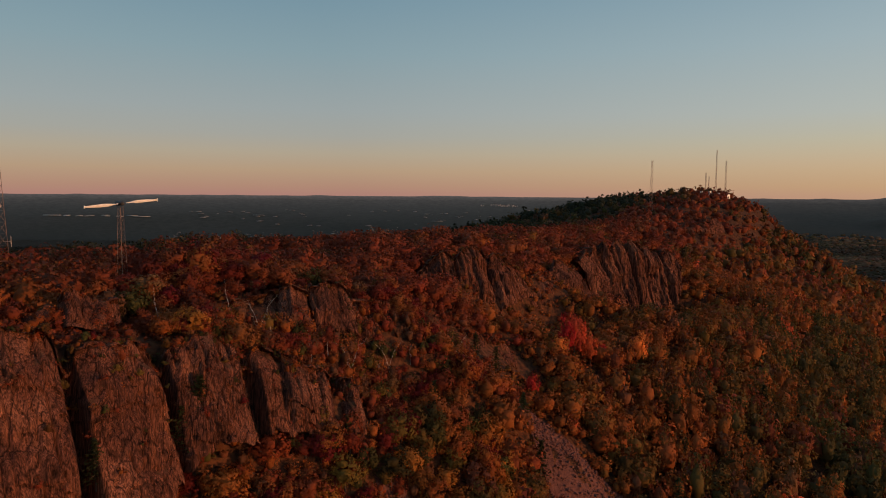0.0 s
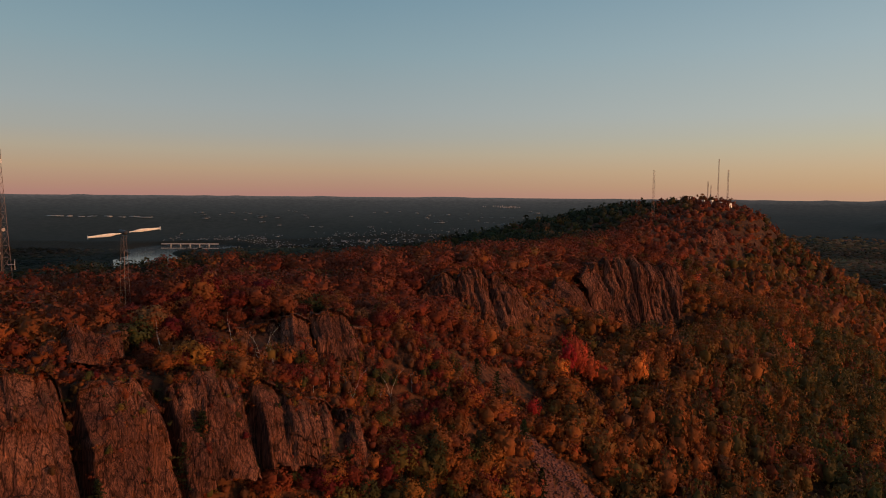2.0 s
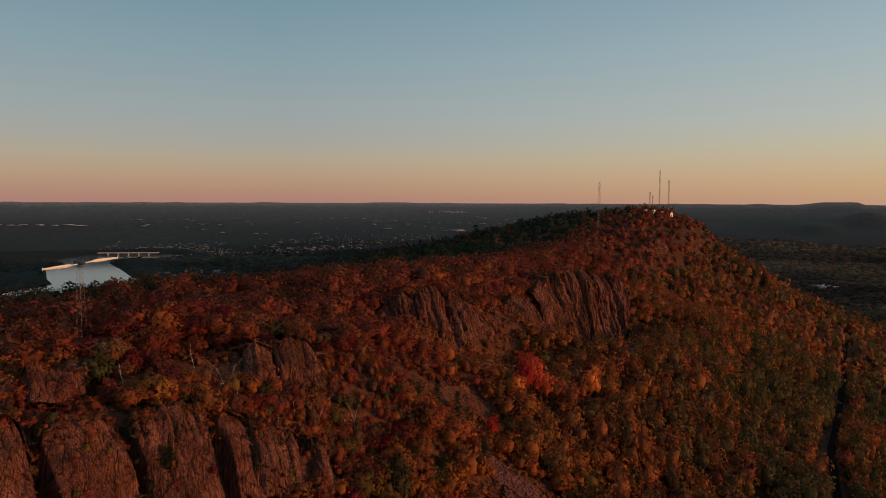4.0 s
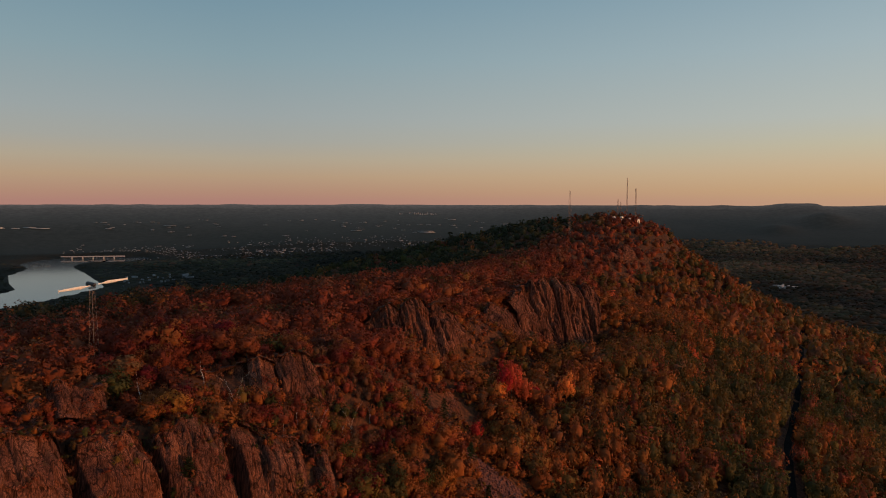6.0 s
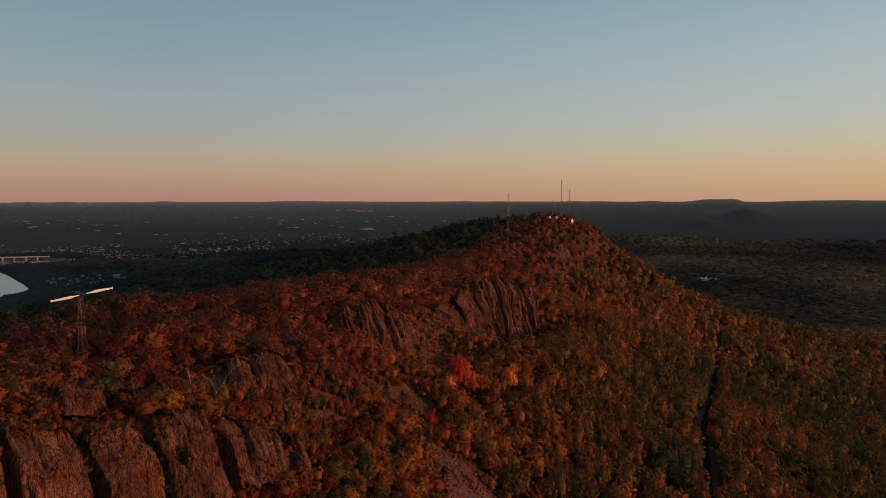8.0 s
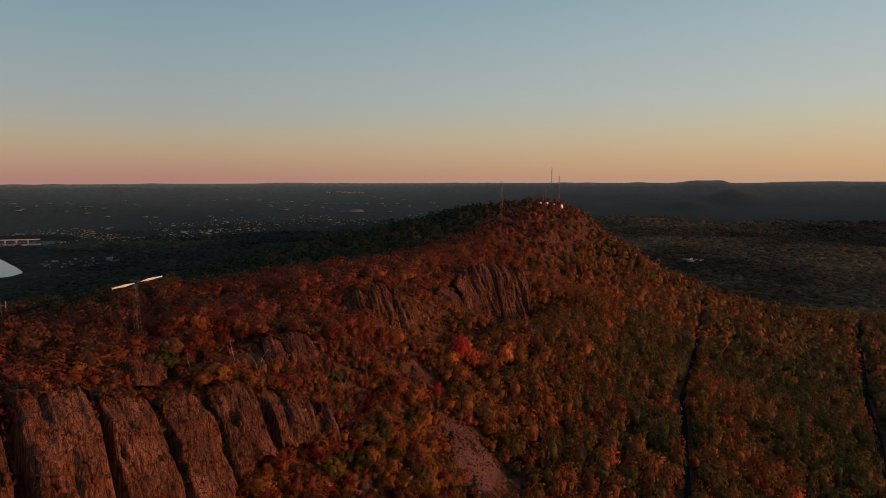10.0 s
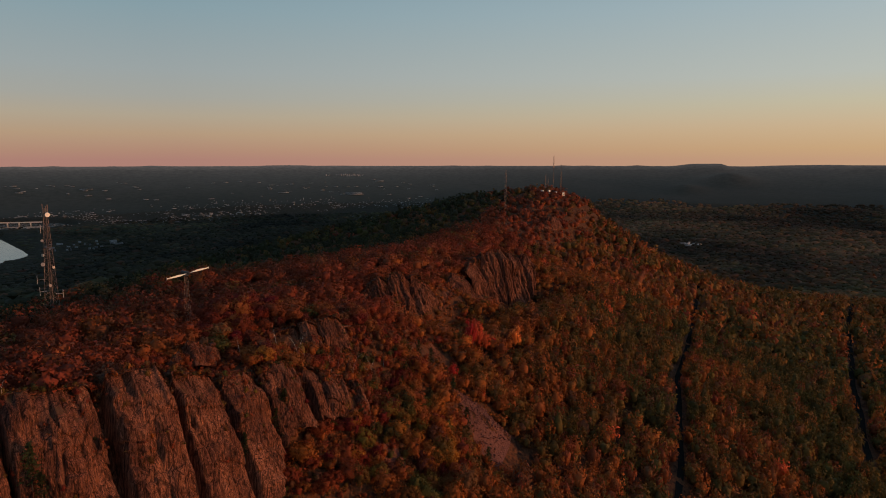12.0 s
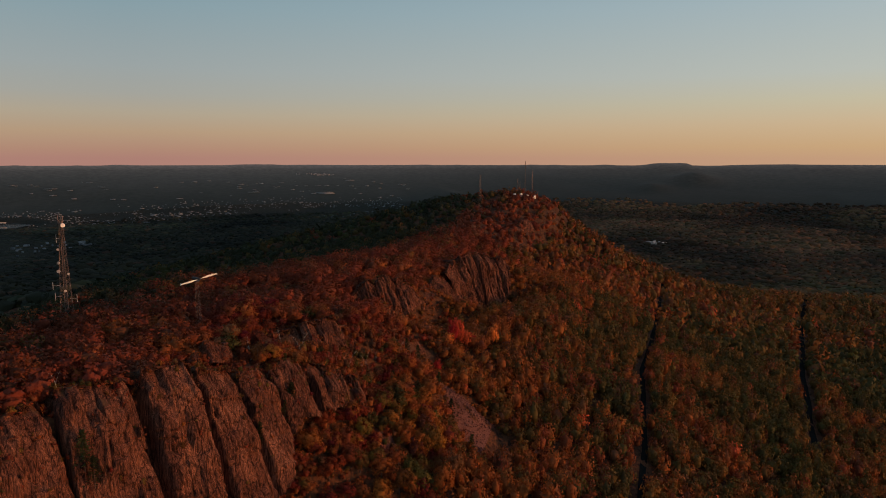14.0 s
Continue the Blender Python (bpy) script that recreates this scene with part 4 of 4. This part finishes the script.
def pine_meshes(seed):
    rng = np.random.RandomState(seed)
    V, F = [], []
    nv = 0
    for tier in range(11):
        zt = 0.16 + 0.8 * tier / 10
        reach = (1.02 - zt) * 0.34 + 0.02
        for b in range(7):
            a = b * 0.9 + tier * 0.55 + rng.uniform(-0.2, 0.2)
            L = reach * rng.uniform(0.65, 1.15)
            for k in range(7):
                q = (k + 1) / 7
                c = np.array([math.cos(a) * L * q, math.sin(a) * L * q, zt - 0.10 * L * q + 0.02 * rng.normal()])
                tri = c + rng.normal(size=(3, 3)) * [0.034, 0.034, 0.016]
                V.append(tri); F.append([nv, nv + 1, nv + 2]); nv += 3
    crown_me = mesh_from("crown", np.vstack(V), np.array(F), [M_NEEDLE])
    bm = bmesh.new()
    beam(bm, (0, 0, -0.1), (0.005, 0, 0.99), 0.018, 7, 0.003)
    for k in range(10):
        a = k * 2.4
        beam(bm, (0, 0, 0.18 + 0.07 * k), (0.2 * (1 - k / 12) * math.cos(a), 0.2 * (1 - k / 12) * math.sin(a), 0.16 + 0.07 * k), 0.005, 4, 0.002)
    trunk_me = bpy.data.meshes.new("trunk")
    bm.to_mesh(trunk_me); bm.free(); trunk_me.materials.append(M_BARK)
    return crown_me, trunk_me


PINES = [pine_meshes(5), pine_meshes(9)]


def pine(x, y, z, h, i):
    root = tagged(new("pine_tree"), "dark green pine growing out of the cliff", "tree", "pines on the cliff")
    root.matrix_world = Matrix.Translation((x, y, z)) @ Matrix.Rotation(i, 4, "Z") @ Matrix.Diagonal((h, h, h, 1))
    for nm, me in zip(("crown", "trunk"), PINES[i % 2]):
        ob = new(nm, me); ob.parent = root


for i, (tx, ty, tz, th) in enumerate(((-46, 127, 206, 11), (-48.5, 124.5, 203, 9), (-57, 110, 203, 8), (-99.5, 78, 216, 10), (-97, 76, 212, 8), (-21, 143, 196, 8))):
    pine(tx, ty, tz, th, i)
for i, (tx, ty, th) in enumerate(((20, 176, 9), (24, 170, 10), (8, 186, 8), (-3, 164, 9), (62, 178, 10), (70, 196, 11), (90, 230, 10), (30, 160, 9), (112, 236, 12), (14, 190, 8))):
    pine(tx, ty, z_at(tx, ty) - 0.3, th, i)


def snag_mesh(seed):
    """A bleached dead tree: a bent stem and a few bare forks."""
    rng = np.random.RandomState(seed)
    bm = bmesh.new()

    def grow(a, d, r, n_left):
        b = a + d
        beam(bm, a, b, r, 5, r * 0.7)
        if n_left:
            for _ in range(2 if n_left > 1 else 1 + rng.randint(2)):
                grow(b, Vector(d) * rng.uniform(0.45, 0.7) + Vector(rng.normal(size=3)) * d.length * 0.26, r * 0.62, n_left - 1)
    grow(Vector((0, 0, -0.05)), Vector((0.02, 0.01, 0.42)), 0.016, 4)
    me = bpy.data.meshes.new("stem")
    bm.to_mesh(me); bm.free(); me.materials.append(M_DEAD)
    return me


SNAGS = [snag_mesh(s) for s in (3, 4, 6)]
for i, (tx, ty, th) in enumerate(((-59, 140, 9), (-56.5, 141, 6), (-41, 150, 9), (-39, 151.5, 7.5), (-27, 155, 8), (-22, 157, 8.5), (-30, 151, 7), (-16, 163, 8.5), (-14, 166, 8), (-48, 151, 8.5), (-9, 170, 7.5), (-106, 84, 4), (-103, 82.5, 4.5), (-70, 112, 4), (3, 178, 6), (-64, 118, 4))):
    ob = tagged(new("dead_tree", SNAGS[i % 3]), "bleached leafless dead tree on the rocky slope", "dead tree", "dead trees")
    ob.matrix_world = Matrix.Translation((tx, ty, z_at(tx, ty) + (8 if (tx, ty) in ((-106, 84), (-103, 82.5)) else 0))) @ Matrix.Rotation(i * 2.1, 4, "Z") @ Matrix.Diagonal((0.5 * th, 0.5 * th, 0.68 * th, 1))


# ---- wind turbine on the ridge ----
def lattice(bm, base_w, top_w, h, panels, leg, brace, sides=4, turn=0.4, z0=0.0):
    """Legs and cross braces of a tapering lattice mast."""
    def corner(i, z):
        w = base_w + (top_w - base_w) * (z - z0) / h
        a = turn + 2 * math.pi * i / sides
        return Vector((w / 2 * math.sqrt(2) * math.cos(a), w / 2 * math.sqrt(2) * math.sin(a), z))
    zs = [z0 + h * (1 - (1 - k / panels) ** 1.15) for k in range(panels + 1)]
    for i in range(sides):
        beam(bm, corner(i, z0), corner(i, z0 + h), leg, 5)
        for a, b in zip(zs[:-1], zs[1:]):
            beam(bm, corner(i, a), corner(i + 1, b), brace, 3)
            beam(bm, corner(i + 1, a), corner(i, b), brace, 3)
            beam(bm, corner(i, b), corner(i + 1, b), brace, 3)


def wind_turbine(x, y, hub_z):
    zb = z_at(x, y) - 0.4
    root = tagged(new("wind_turbine"), "two-bladed wind turbine on a lattice tower, rotor parked level", "wind turbine")
    root.location = (x, y, zb)
    h = hub_z - zb
    bm = bmesh.new(); lattice(bm, 1.7, 0.8, h - 0.9, 7, 0.034, 0.01)
    part("tower", bm, M_STEEL, root)
    bm = bmesh.new(); bmesh.ops.create_cone(bm, cap_ends=True, segments=12, radius1=0.95, radius2=0.95, depth=0.14, matrix=Matrix.Translation((0, 0, h - 0.85)))
    part("platform", bm, M_DARK, root)
    turn = radians(42)          # rotor axis, to the right of the ridge's valley side
    ax = Vector((math.cos(turn), math.sin(turn), 0.085)).normalized()      # blade line
    fwd = Vector((math.sin(turn), -math.cos(turn), 0))
    m = Matrix((ax, fwd.cross(ax) * -1, fwd)).transposed().to_4x4()
    bm = bmesh.new()
    bmesh.ops.create_cone(bm, cap_ends=True, segments=14, radius1=0.62, radius2=0.5, depth=3.2, matrix=Matrix.Translation(Vector((0, 0, h)) - fwd * 0.6) @ m)
    part("nacelle", bm, M_DARK, root)
    hub = Vector((0, 0, h)) + fwd * 1.3
    bm = bmesh.new(); bmesh.ops.create_icosphere(bm, subdivisions=2, radius=0.55, matrix=Matrix.Translation(hub))
    part("hub", bm, M_DARK, root)
    up = Vector((0, 0, 1))
    for sgn in (1, -1):
        bm = bmesh.new()
        rings = []
        for q, chord, thick in ((0.9, 0.22, 0.22), (2.0, 0.3, 0.24), (3.2, 0.7, 0.22), (4.8, 0.64, 0.18), (6.6, 0.48, 0.13), (8.1, 0.34, 0.08)):
            c = hub + ax * (sgn * q) + Vector((0, 0, -0.15 if sgn < 0 else 0.15)) * min(1, q / 3)
            ring = [bm.verts.new(c + up * (chord * 0.55 * math.cos(a)) + fwd * (thick * 0.5 * math.sin(a) + 0.25 * chord * 0.3 * math.cos(a))) for a in [k * math.pi / 4 for k in range(8)]]
            rings.append(ring)
        for a, b in zip(rings[:-1], rings[1:]):
            for k in range(8):
                bm.faces.new((a[k], a[(k + 1) % 8], b[(k + 1) % 8], b[k]))
        bm.faces.new(rings[-1]); bm.faces.new(rings[0])
        bmesh.ops.recalc_face_normals(bm, faces=bm.faces)
        blade = part("blade", bm, M_WHITE, root, "pale tapered rotor blade")
        bm = bmesh.new()
        box(bm, hub + ax * (sgn * 8.15) + Vector((0, 0, 0.15 * sgn)), (0.08, 0.35, 0.8), turn)
        part("tip_brake", bm, M_WHITE, blade)
    return root


wind_turbine(-77.3, 164.1, 247.9)


# ---- telecom tower ----
def dish(parent, loc, d, facing, name="dish_antenna"):
    """A shallow drum dish facing a plan direction."""
    bm = bmesh.new()
    m = Matrix.Translation(loc) @ Vector((math.cos(facing), math.sin(facing), 0)).to_track_quat("Z", "Y").to_matrix().to_4x4()
    bmesh.ops.create_cone(bm, cap_ends=True, segments=20, radius1=d * 0.35, radius2=d / 2, depth=d * 0.28, matrix=m)
    bmesh.ops.create_cone(bm, cap_ends=True, segments=20, radius1=d / 2, radius2=d / 2 * 0.96, depth=d * 0.2, matrix=m @ Matrix.Translation((0, 0, d * 0.24)))
    return part(name, bm, M_WHITE if d > 1.5 else M_DISH, parent, "pale round microwave dish")


def telecom_tower(x, y, top):
    zb = z_at(x, y) - 0.5
    root = tagged(new("telecom_tower"), "tapering steel lattice tower hung with white dishes and whip aerials", "tower")
    root.location = (x, y, zb)
    h = top - zb
    bm = bmesh.new(); lattice(bm, 4.0, 0.8, h, 14, 0.07, 0.026, 4, 0.5)
    part("mast", bm, M_STEEL, root)
    bm = bmesh.new()
    for k in range(3):
        beam(bm, (0.3 * k - 0.3, 0.1, 0.5), (0.15 * k - 0.15, 0.05, h - 1), 0.09, 5)
    part("cable_run", bm, M_DARK, root)
    for dx, up in ((-0.9, 1.8), (0.8, 1.5), (0.2, 0.8)):
        bm = bmesh.new(); beam(bm, (dx, 0, h - 1.5), (dx, 0, h + up), 0.1, 6)
        part("whip_aerial", bm, M_STEEL, root)
    for dz, dx, d, f in ((-2.2, 0.9, 1.7, -1.0), (-11.8, -1.3, 1.0, -1.6), (-17.2, -1.3, 1.2, -2.2), (-20.6, -1.5, 1.4, -1.7), (-21.8, 1.8, 1.0, -0.8), (-28.6, 0.4, 1.0, -1.3)):
        dish(root, (dx, -1.2 - 0.02 * -dz, h + dz), d, f)
    for dz, dx in ((-7.5, -1.8), (-26.5, -4.2), (-31, -3.6), (-32, 4.2)):
        bm = bmesh.new()
        beam(bm, (dx * 0.4, -0.5, h + dz), (dx, -0.8, h + dz), 0.06, 4)
        beam(bm, (dx, -0.8, h + dz - 1.6), (dx, -0.8, h + dz + 1.6), 0.09, 6)
        part("panel_antenna", bm, M_DISH, root)
    return root


telecom_tower(-130, 200, 268.2)


# ---- masts on the summit ----
def mast(x, y, top, w0, w1, label, panels=14, leg=0.14, brace=0.07):
    zb = z_at(x, y) - 0.5
    root = tagged(new("radio_mast"), label, "tower", "masts on the summit")
    root.location = (x, y, zb)
    bm = bmesh.new(); lattice(bm, w0, w1, top - zb, panels, leg, brace, 3, 0.2)
    part("mast", bm, M_STEEL, root)
    return root


mast(152.7, 501.3, 277.1, 2.3, 0.9, "three-legged lattice mast standing in the woods below the summit", 10, 0.06, 0.028)
for mx, my, mt, w0, w1 in ((231, 578, 290, 1.1, 0.45), (238, 575, 281, 1.1, 0.8), (222, 577, 271, 0.7, 0.6), (225, 578, 268, 0.5, 0.4)):
    mast(mx, my, mt, w0, w1, "slim guyed radio mast on the wooded summit", 18, 0.07, 0.03)


def hut(x, y, size, h, turn, label, lift=0.0, roof_mat=None):
    """A small service building with a low gabled roof and a door."""
    z = z_at(x, y) - 0.3 + lift
    root = tagged(new("service_building"), label, "building", "huts on the summit")
    root.location, root.rotation_euler = (x, y, z), (0, 0, turn)
    bm = bmesh.new(); box(bm, (0, 0, h / 2), (size, size * 0.7, h)); part("wall", bm, M_WHITE, root)
    bm = bmesh.new()
    a, b = size * 0.54, size * 0.4
    vs = [bm.verts.new(v) for v in ((-a, -b, h), (a, -b, h), (a, b, h), (-a, b, h), (-a, 0, h + size * 0.16), (a, 0, h + size * 0.16))]
    for f in ((0, 1, 5, 4), (2, 3, 4, 5), (0, 4, 3), (1, 2, 5), (3, 2, 1, 0)):
        bm.faces.new([vs[k] for k in f])
    part("roof", bm, roof_mat or M_ROOF, root)
    bm = bmesh.new(); box(bm, (0, -size * 0.355, 1.05), (1.0, 0.08, 2.1)); part("door", bm, M_DARK, root)
    return root


for hx, hy, hs in ((216, 571, 2.4), (223, 570, 2.2), (230, 570, 2.6), (238, 570, 3.0)):
    hut(hx, hy, hs, 3.6, 0.4, "white equipment hut among trees on the summit")


# ---- talus, roads, water and far things ----
def strip(name, label, category, line, half, material, lift, gap=6.0, widths=None):
    """A band laid on the land along a plan line."""
    pts = []
    for (ax, ay), (bx, by) in zip(line[:-1], line[1:]):
        n_step = max(2, int(math.hypot(bx - ax, by - ay) / gap))
        pts += [(ax + (bx - ax) * i / n_step, ay + (by - ay) * i / n_step) for i in range(n_step)]
    pts = np.array(pts + [line[-1]], float)
    if widths:
        half = np.interp(pts[:, 1], [q[1] for q in line][::-1], widths[::-1])
    t = np.gradient(pts, axis=0)
    t /= np.linalg.norm(t, axis=1)[:, None]
    side = np.stack([t[:, 1], -t[:, 0]], -1)
    cols_ = []
    for q in (-1, -0.5, 0, 0.5, 1):
        w = half * q + 0.25 * half * vnoise(pts[:, 0] / 17, pts[:, 1] / 17, 91) * (abs(q) == 1)
        xy = pts + side * np.reshape(w, (-1, 1))
        cols_.append(np.column_stack([xy, height(xy[:, 0], xy[:, 1]) + lift]))
    grid = np.array(cols_)
    nr, nc = grid.shape[:2]
    idx = np.arange(nr * nc).reshape(nr, nc)
    quads = np.stack([idx[:-1, :-1], idx[1:, :-1], idx[1:, 1:], idx[:-1, 1:]], -1).reshape(-1, 4)
    return tagged(new(name, mesh_from(name, grid.reshape(-1, 3), quads, [material], True)), label, category, kind="structure")


strip("road", "narrow woodland road in a straight cut, darkened for tree shade", "road", ROAD, 1.5, M_ROAD, 0.3)
strip("road_2", "wider cutting through the valley woods, darkened for tree shade", "road", RAIL, 2.0, M_ROAD, 0.3)


def talus(name, line, widths, count, seed):
    rng = np.random.RandomState(seed)
    strip(name, "bare slope of pinkish broken scree", "scree", line, 1.0, M_SCREE, 0.3, 2.0, widths)
    V, F, nv = [], [], 0
    for i in range(count):
        k = rng.randint(len(line) - 1); q = rng.uniform()
        ax, ay = line[k]; bx, by = line[k + 1]
        L = math.hypot(bx - ax, by - ay); w = rng.uniform(-1, 1) * (widths[k] + q * (widths[k + 1] - widths[k]))
        px, py = ax + (bx - ax) * q + (by - ay) / L * w, ay + (by - ay) * q - (bx - ax) / L * w
        sz = 0.12 + 0.5 * rng.uniform() ** 5
        v = ICO_V * rng.uniform(0.6, 1.25, (len(ICO_V), 1)) * sz * [1, 1, 0.7] + [px, py, z_at(px, py) + 0.45]
        V.append(v); F.append(ICO_F + nv); nv += len(v)
    tagged(new(name + "_stones", mesh_from(name + "_stones", np.vstack(V), np.vstack(F), [M_SCREE])), "loose angular stones scattered over the scree", "stones", kind="stuff")


talus("scree", TALUS, [w + 1 for w in TALUS_W], 2200, 4)
talus("scree_2", TALUS_LOW, [w + 1 for w in TALUS_LOW_W], 350, 5)

# river


def water(name, label, line, widths, z):
    pts = np.array(line, float)
    t = np.gradient(pts, axis=0); t /= np.linalg.norm(t, axis=1)[:, None]
    side = np.stack([t[:, 1], -t[:, 0]], -1)
    w = np.array(widths)[:, None] + 60
    g = np.array([np.column_stack([pts + side * w * q, np.full(len(pts), z)]) for q in (-1, 0, 1)])
    nr, nc = g.shape[:2]
    idx = np.arange(nr * nc).reshape(nr, nc)
    quads = np.stack([idx[:-1, :-1], idx[1:, :-1], idx[1:, 1:], idx[:-1, 1:]], -1).reshape(-1, 4)
    return tagged(new(name, mesh_from(name, g.reshape(-1, 3), quads, [M_WATER])), label, "river", kind="structure")


water("water", "wide pale river reflecting the evening sky", RIVER, RIVER_W, VALLEY)


def bridge(a, b, z):
    root = tagged(new("bridge"), "long low road bridge on piers across the river", "bridge")
    root.location = (a[0], a[1], z)
    d = Vector((b[0] - a[0], b[1] - a[1], 0))
    ang = math.atan2(d.y, d.x)
    bm = bmesh.new(); box(bm, d / 2, (d.length, 12, 2.6), ang); part("deck", bm, M_CONCRETE, root)
    for sg in (-1, 1):
        bm = bmesh.new(); box(bm, d / 2 + Vector((-math.sin(ang), math.cos(ang), 0)) * 5.8 * sg + Vector((0, 0, 1.8)), (d.length, 0.4, 1.0), ang); part("parapet", bm, M_CONCRETE, root)
    for k in range(1, 6):
        c = d * k / 6
        bm = bmesh.new(); box(bm, c + Vector((0, 0, -6.5)), (3, 10, 11), ang); part("pier", bm, M_CONCRETE, root)
    return root


bridge((-1205, 2880), (-965, 2892), VALLEY + 9)


def far_place(px_bearing, dist):
    """A plan point by bearing and distance from the south end of the flight line."""
    return -58 + dist * math.sin(radians(px_bearing)), -99 + dist * math.cos(radians(px_bearing))


def town(name, label, count, bearing, dist, seed, size=(9, 30), mat=None, grow=1.0):
    """Roofed blocks of a distant town, as one mass."""
    rng = np.random.RandomState(seed)
    V, F, nv = [], [], 0
    cube = np.array([(-1, -1, 0), (1, -1, 0), (1, 1, 0), (-1, 1, 0), (-1, -1, 1), (1, -1, 1), (1, 1, 1), (-1, 1, 1), (-1, 0, 1.35), (1, 0, 1.35)], float)
    faces = np.array([(0, 1, 5), (0, 5, 4), (1, 2, 6), (1, 6, 5), (2, 3, 7), (2, 7, 6), (3, 0, 4), (3, 4, 7), (4, 5, 9), (4, 9, 8), (6, 7, 8), (6, 8, 9), (5, 6, 9), (7, 4, 8)])
    for i in range(count):
        b = rng.uniform(*bearing)
        d = dist[0] + (dist[1] - dist[0]) * rng.beta(2, 2)
        hx, hy = far_place(b, d)
        if line_dist(np.array([hx]), np.array([hy]), RIVER, RIVER_W)[0] < 45 or vnoise(hx / 150, hy / 150, 5) < -0.25:
            continue
        L, h = rng.uniform(*size) * (1 + 2 * (rng.uniform() < 0.1)), rng.uniform(4, 9) * grow
        a = rng.normal(0, 0.25) + 0.1
        v = cube * [L / 2, L / 3.2, h]
        v = np.column_stack([v[:, 0] * math.cos(a) - v[:, 1] * math.sin(a) + hx, v[:, 0] * math.sin(a) + v[:, 1] * math.cos(a) + hy, v[:, 2] + z_at(hx, hy) + 4.0])
        V.append(v); F.append(faces + nv); nv += len(v)
    tagged(new(name, mesh_from(name, np.vstack(V), np.vstack(F), [mat or M_ROOF])), label, "houses", kind="stuff")


town("town", "distant town of pale roofs on the valley floor", 1300, (-21, 13), (2750, 3620), 3, (2.0, 6.5), None, 0.3)
town("hamlet", "scattered pale houses among dark valley trees", 50, (-19, -10), (2000, 2350), 5, (4, 8), None, 0.5)
town("mill_buildings", "long pale sheds far across the plain", 90, (-20, 14), (3600, 4400), 6, (8, 30), None, 0.3)
town("city_blocks", "cluster of city blocks on the far plain", 34, (4.0, 7.0), (4470, 4560), 8, (2, 6), M_DISH, 0.75)
town("west_hamlet", "small group of pale roofs in the western valley", 12, (33.3, 34.6), (1850, 1920), 9, (4, 10), M_DISH, 0.45)
town("long_sheds", "row of long pale sheds lit by the last sun", 18, (-30, -22), (4030, 4075), 11, (9, 34), M_CONCRETE, 0.25)
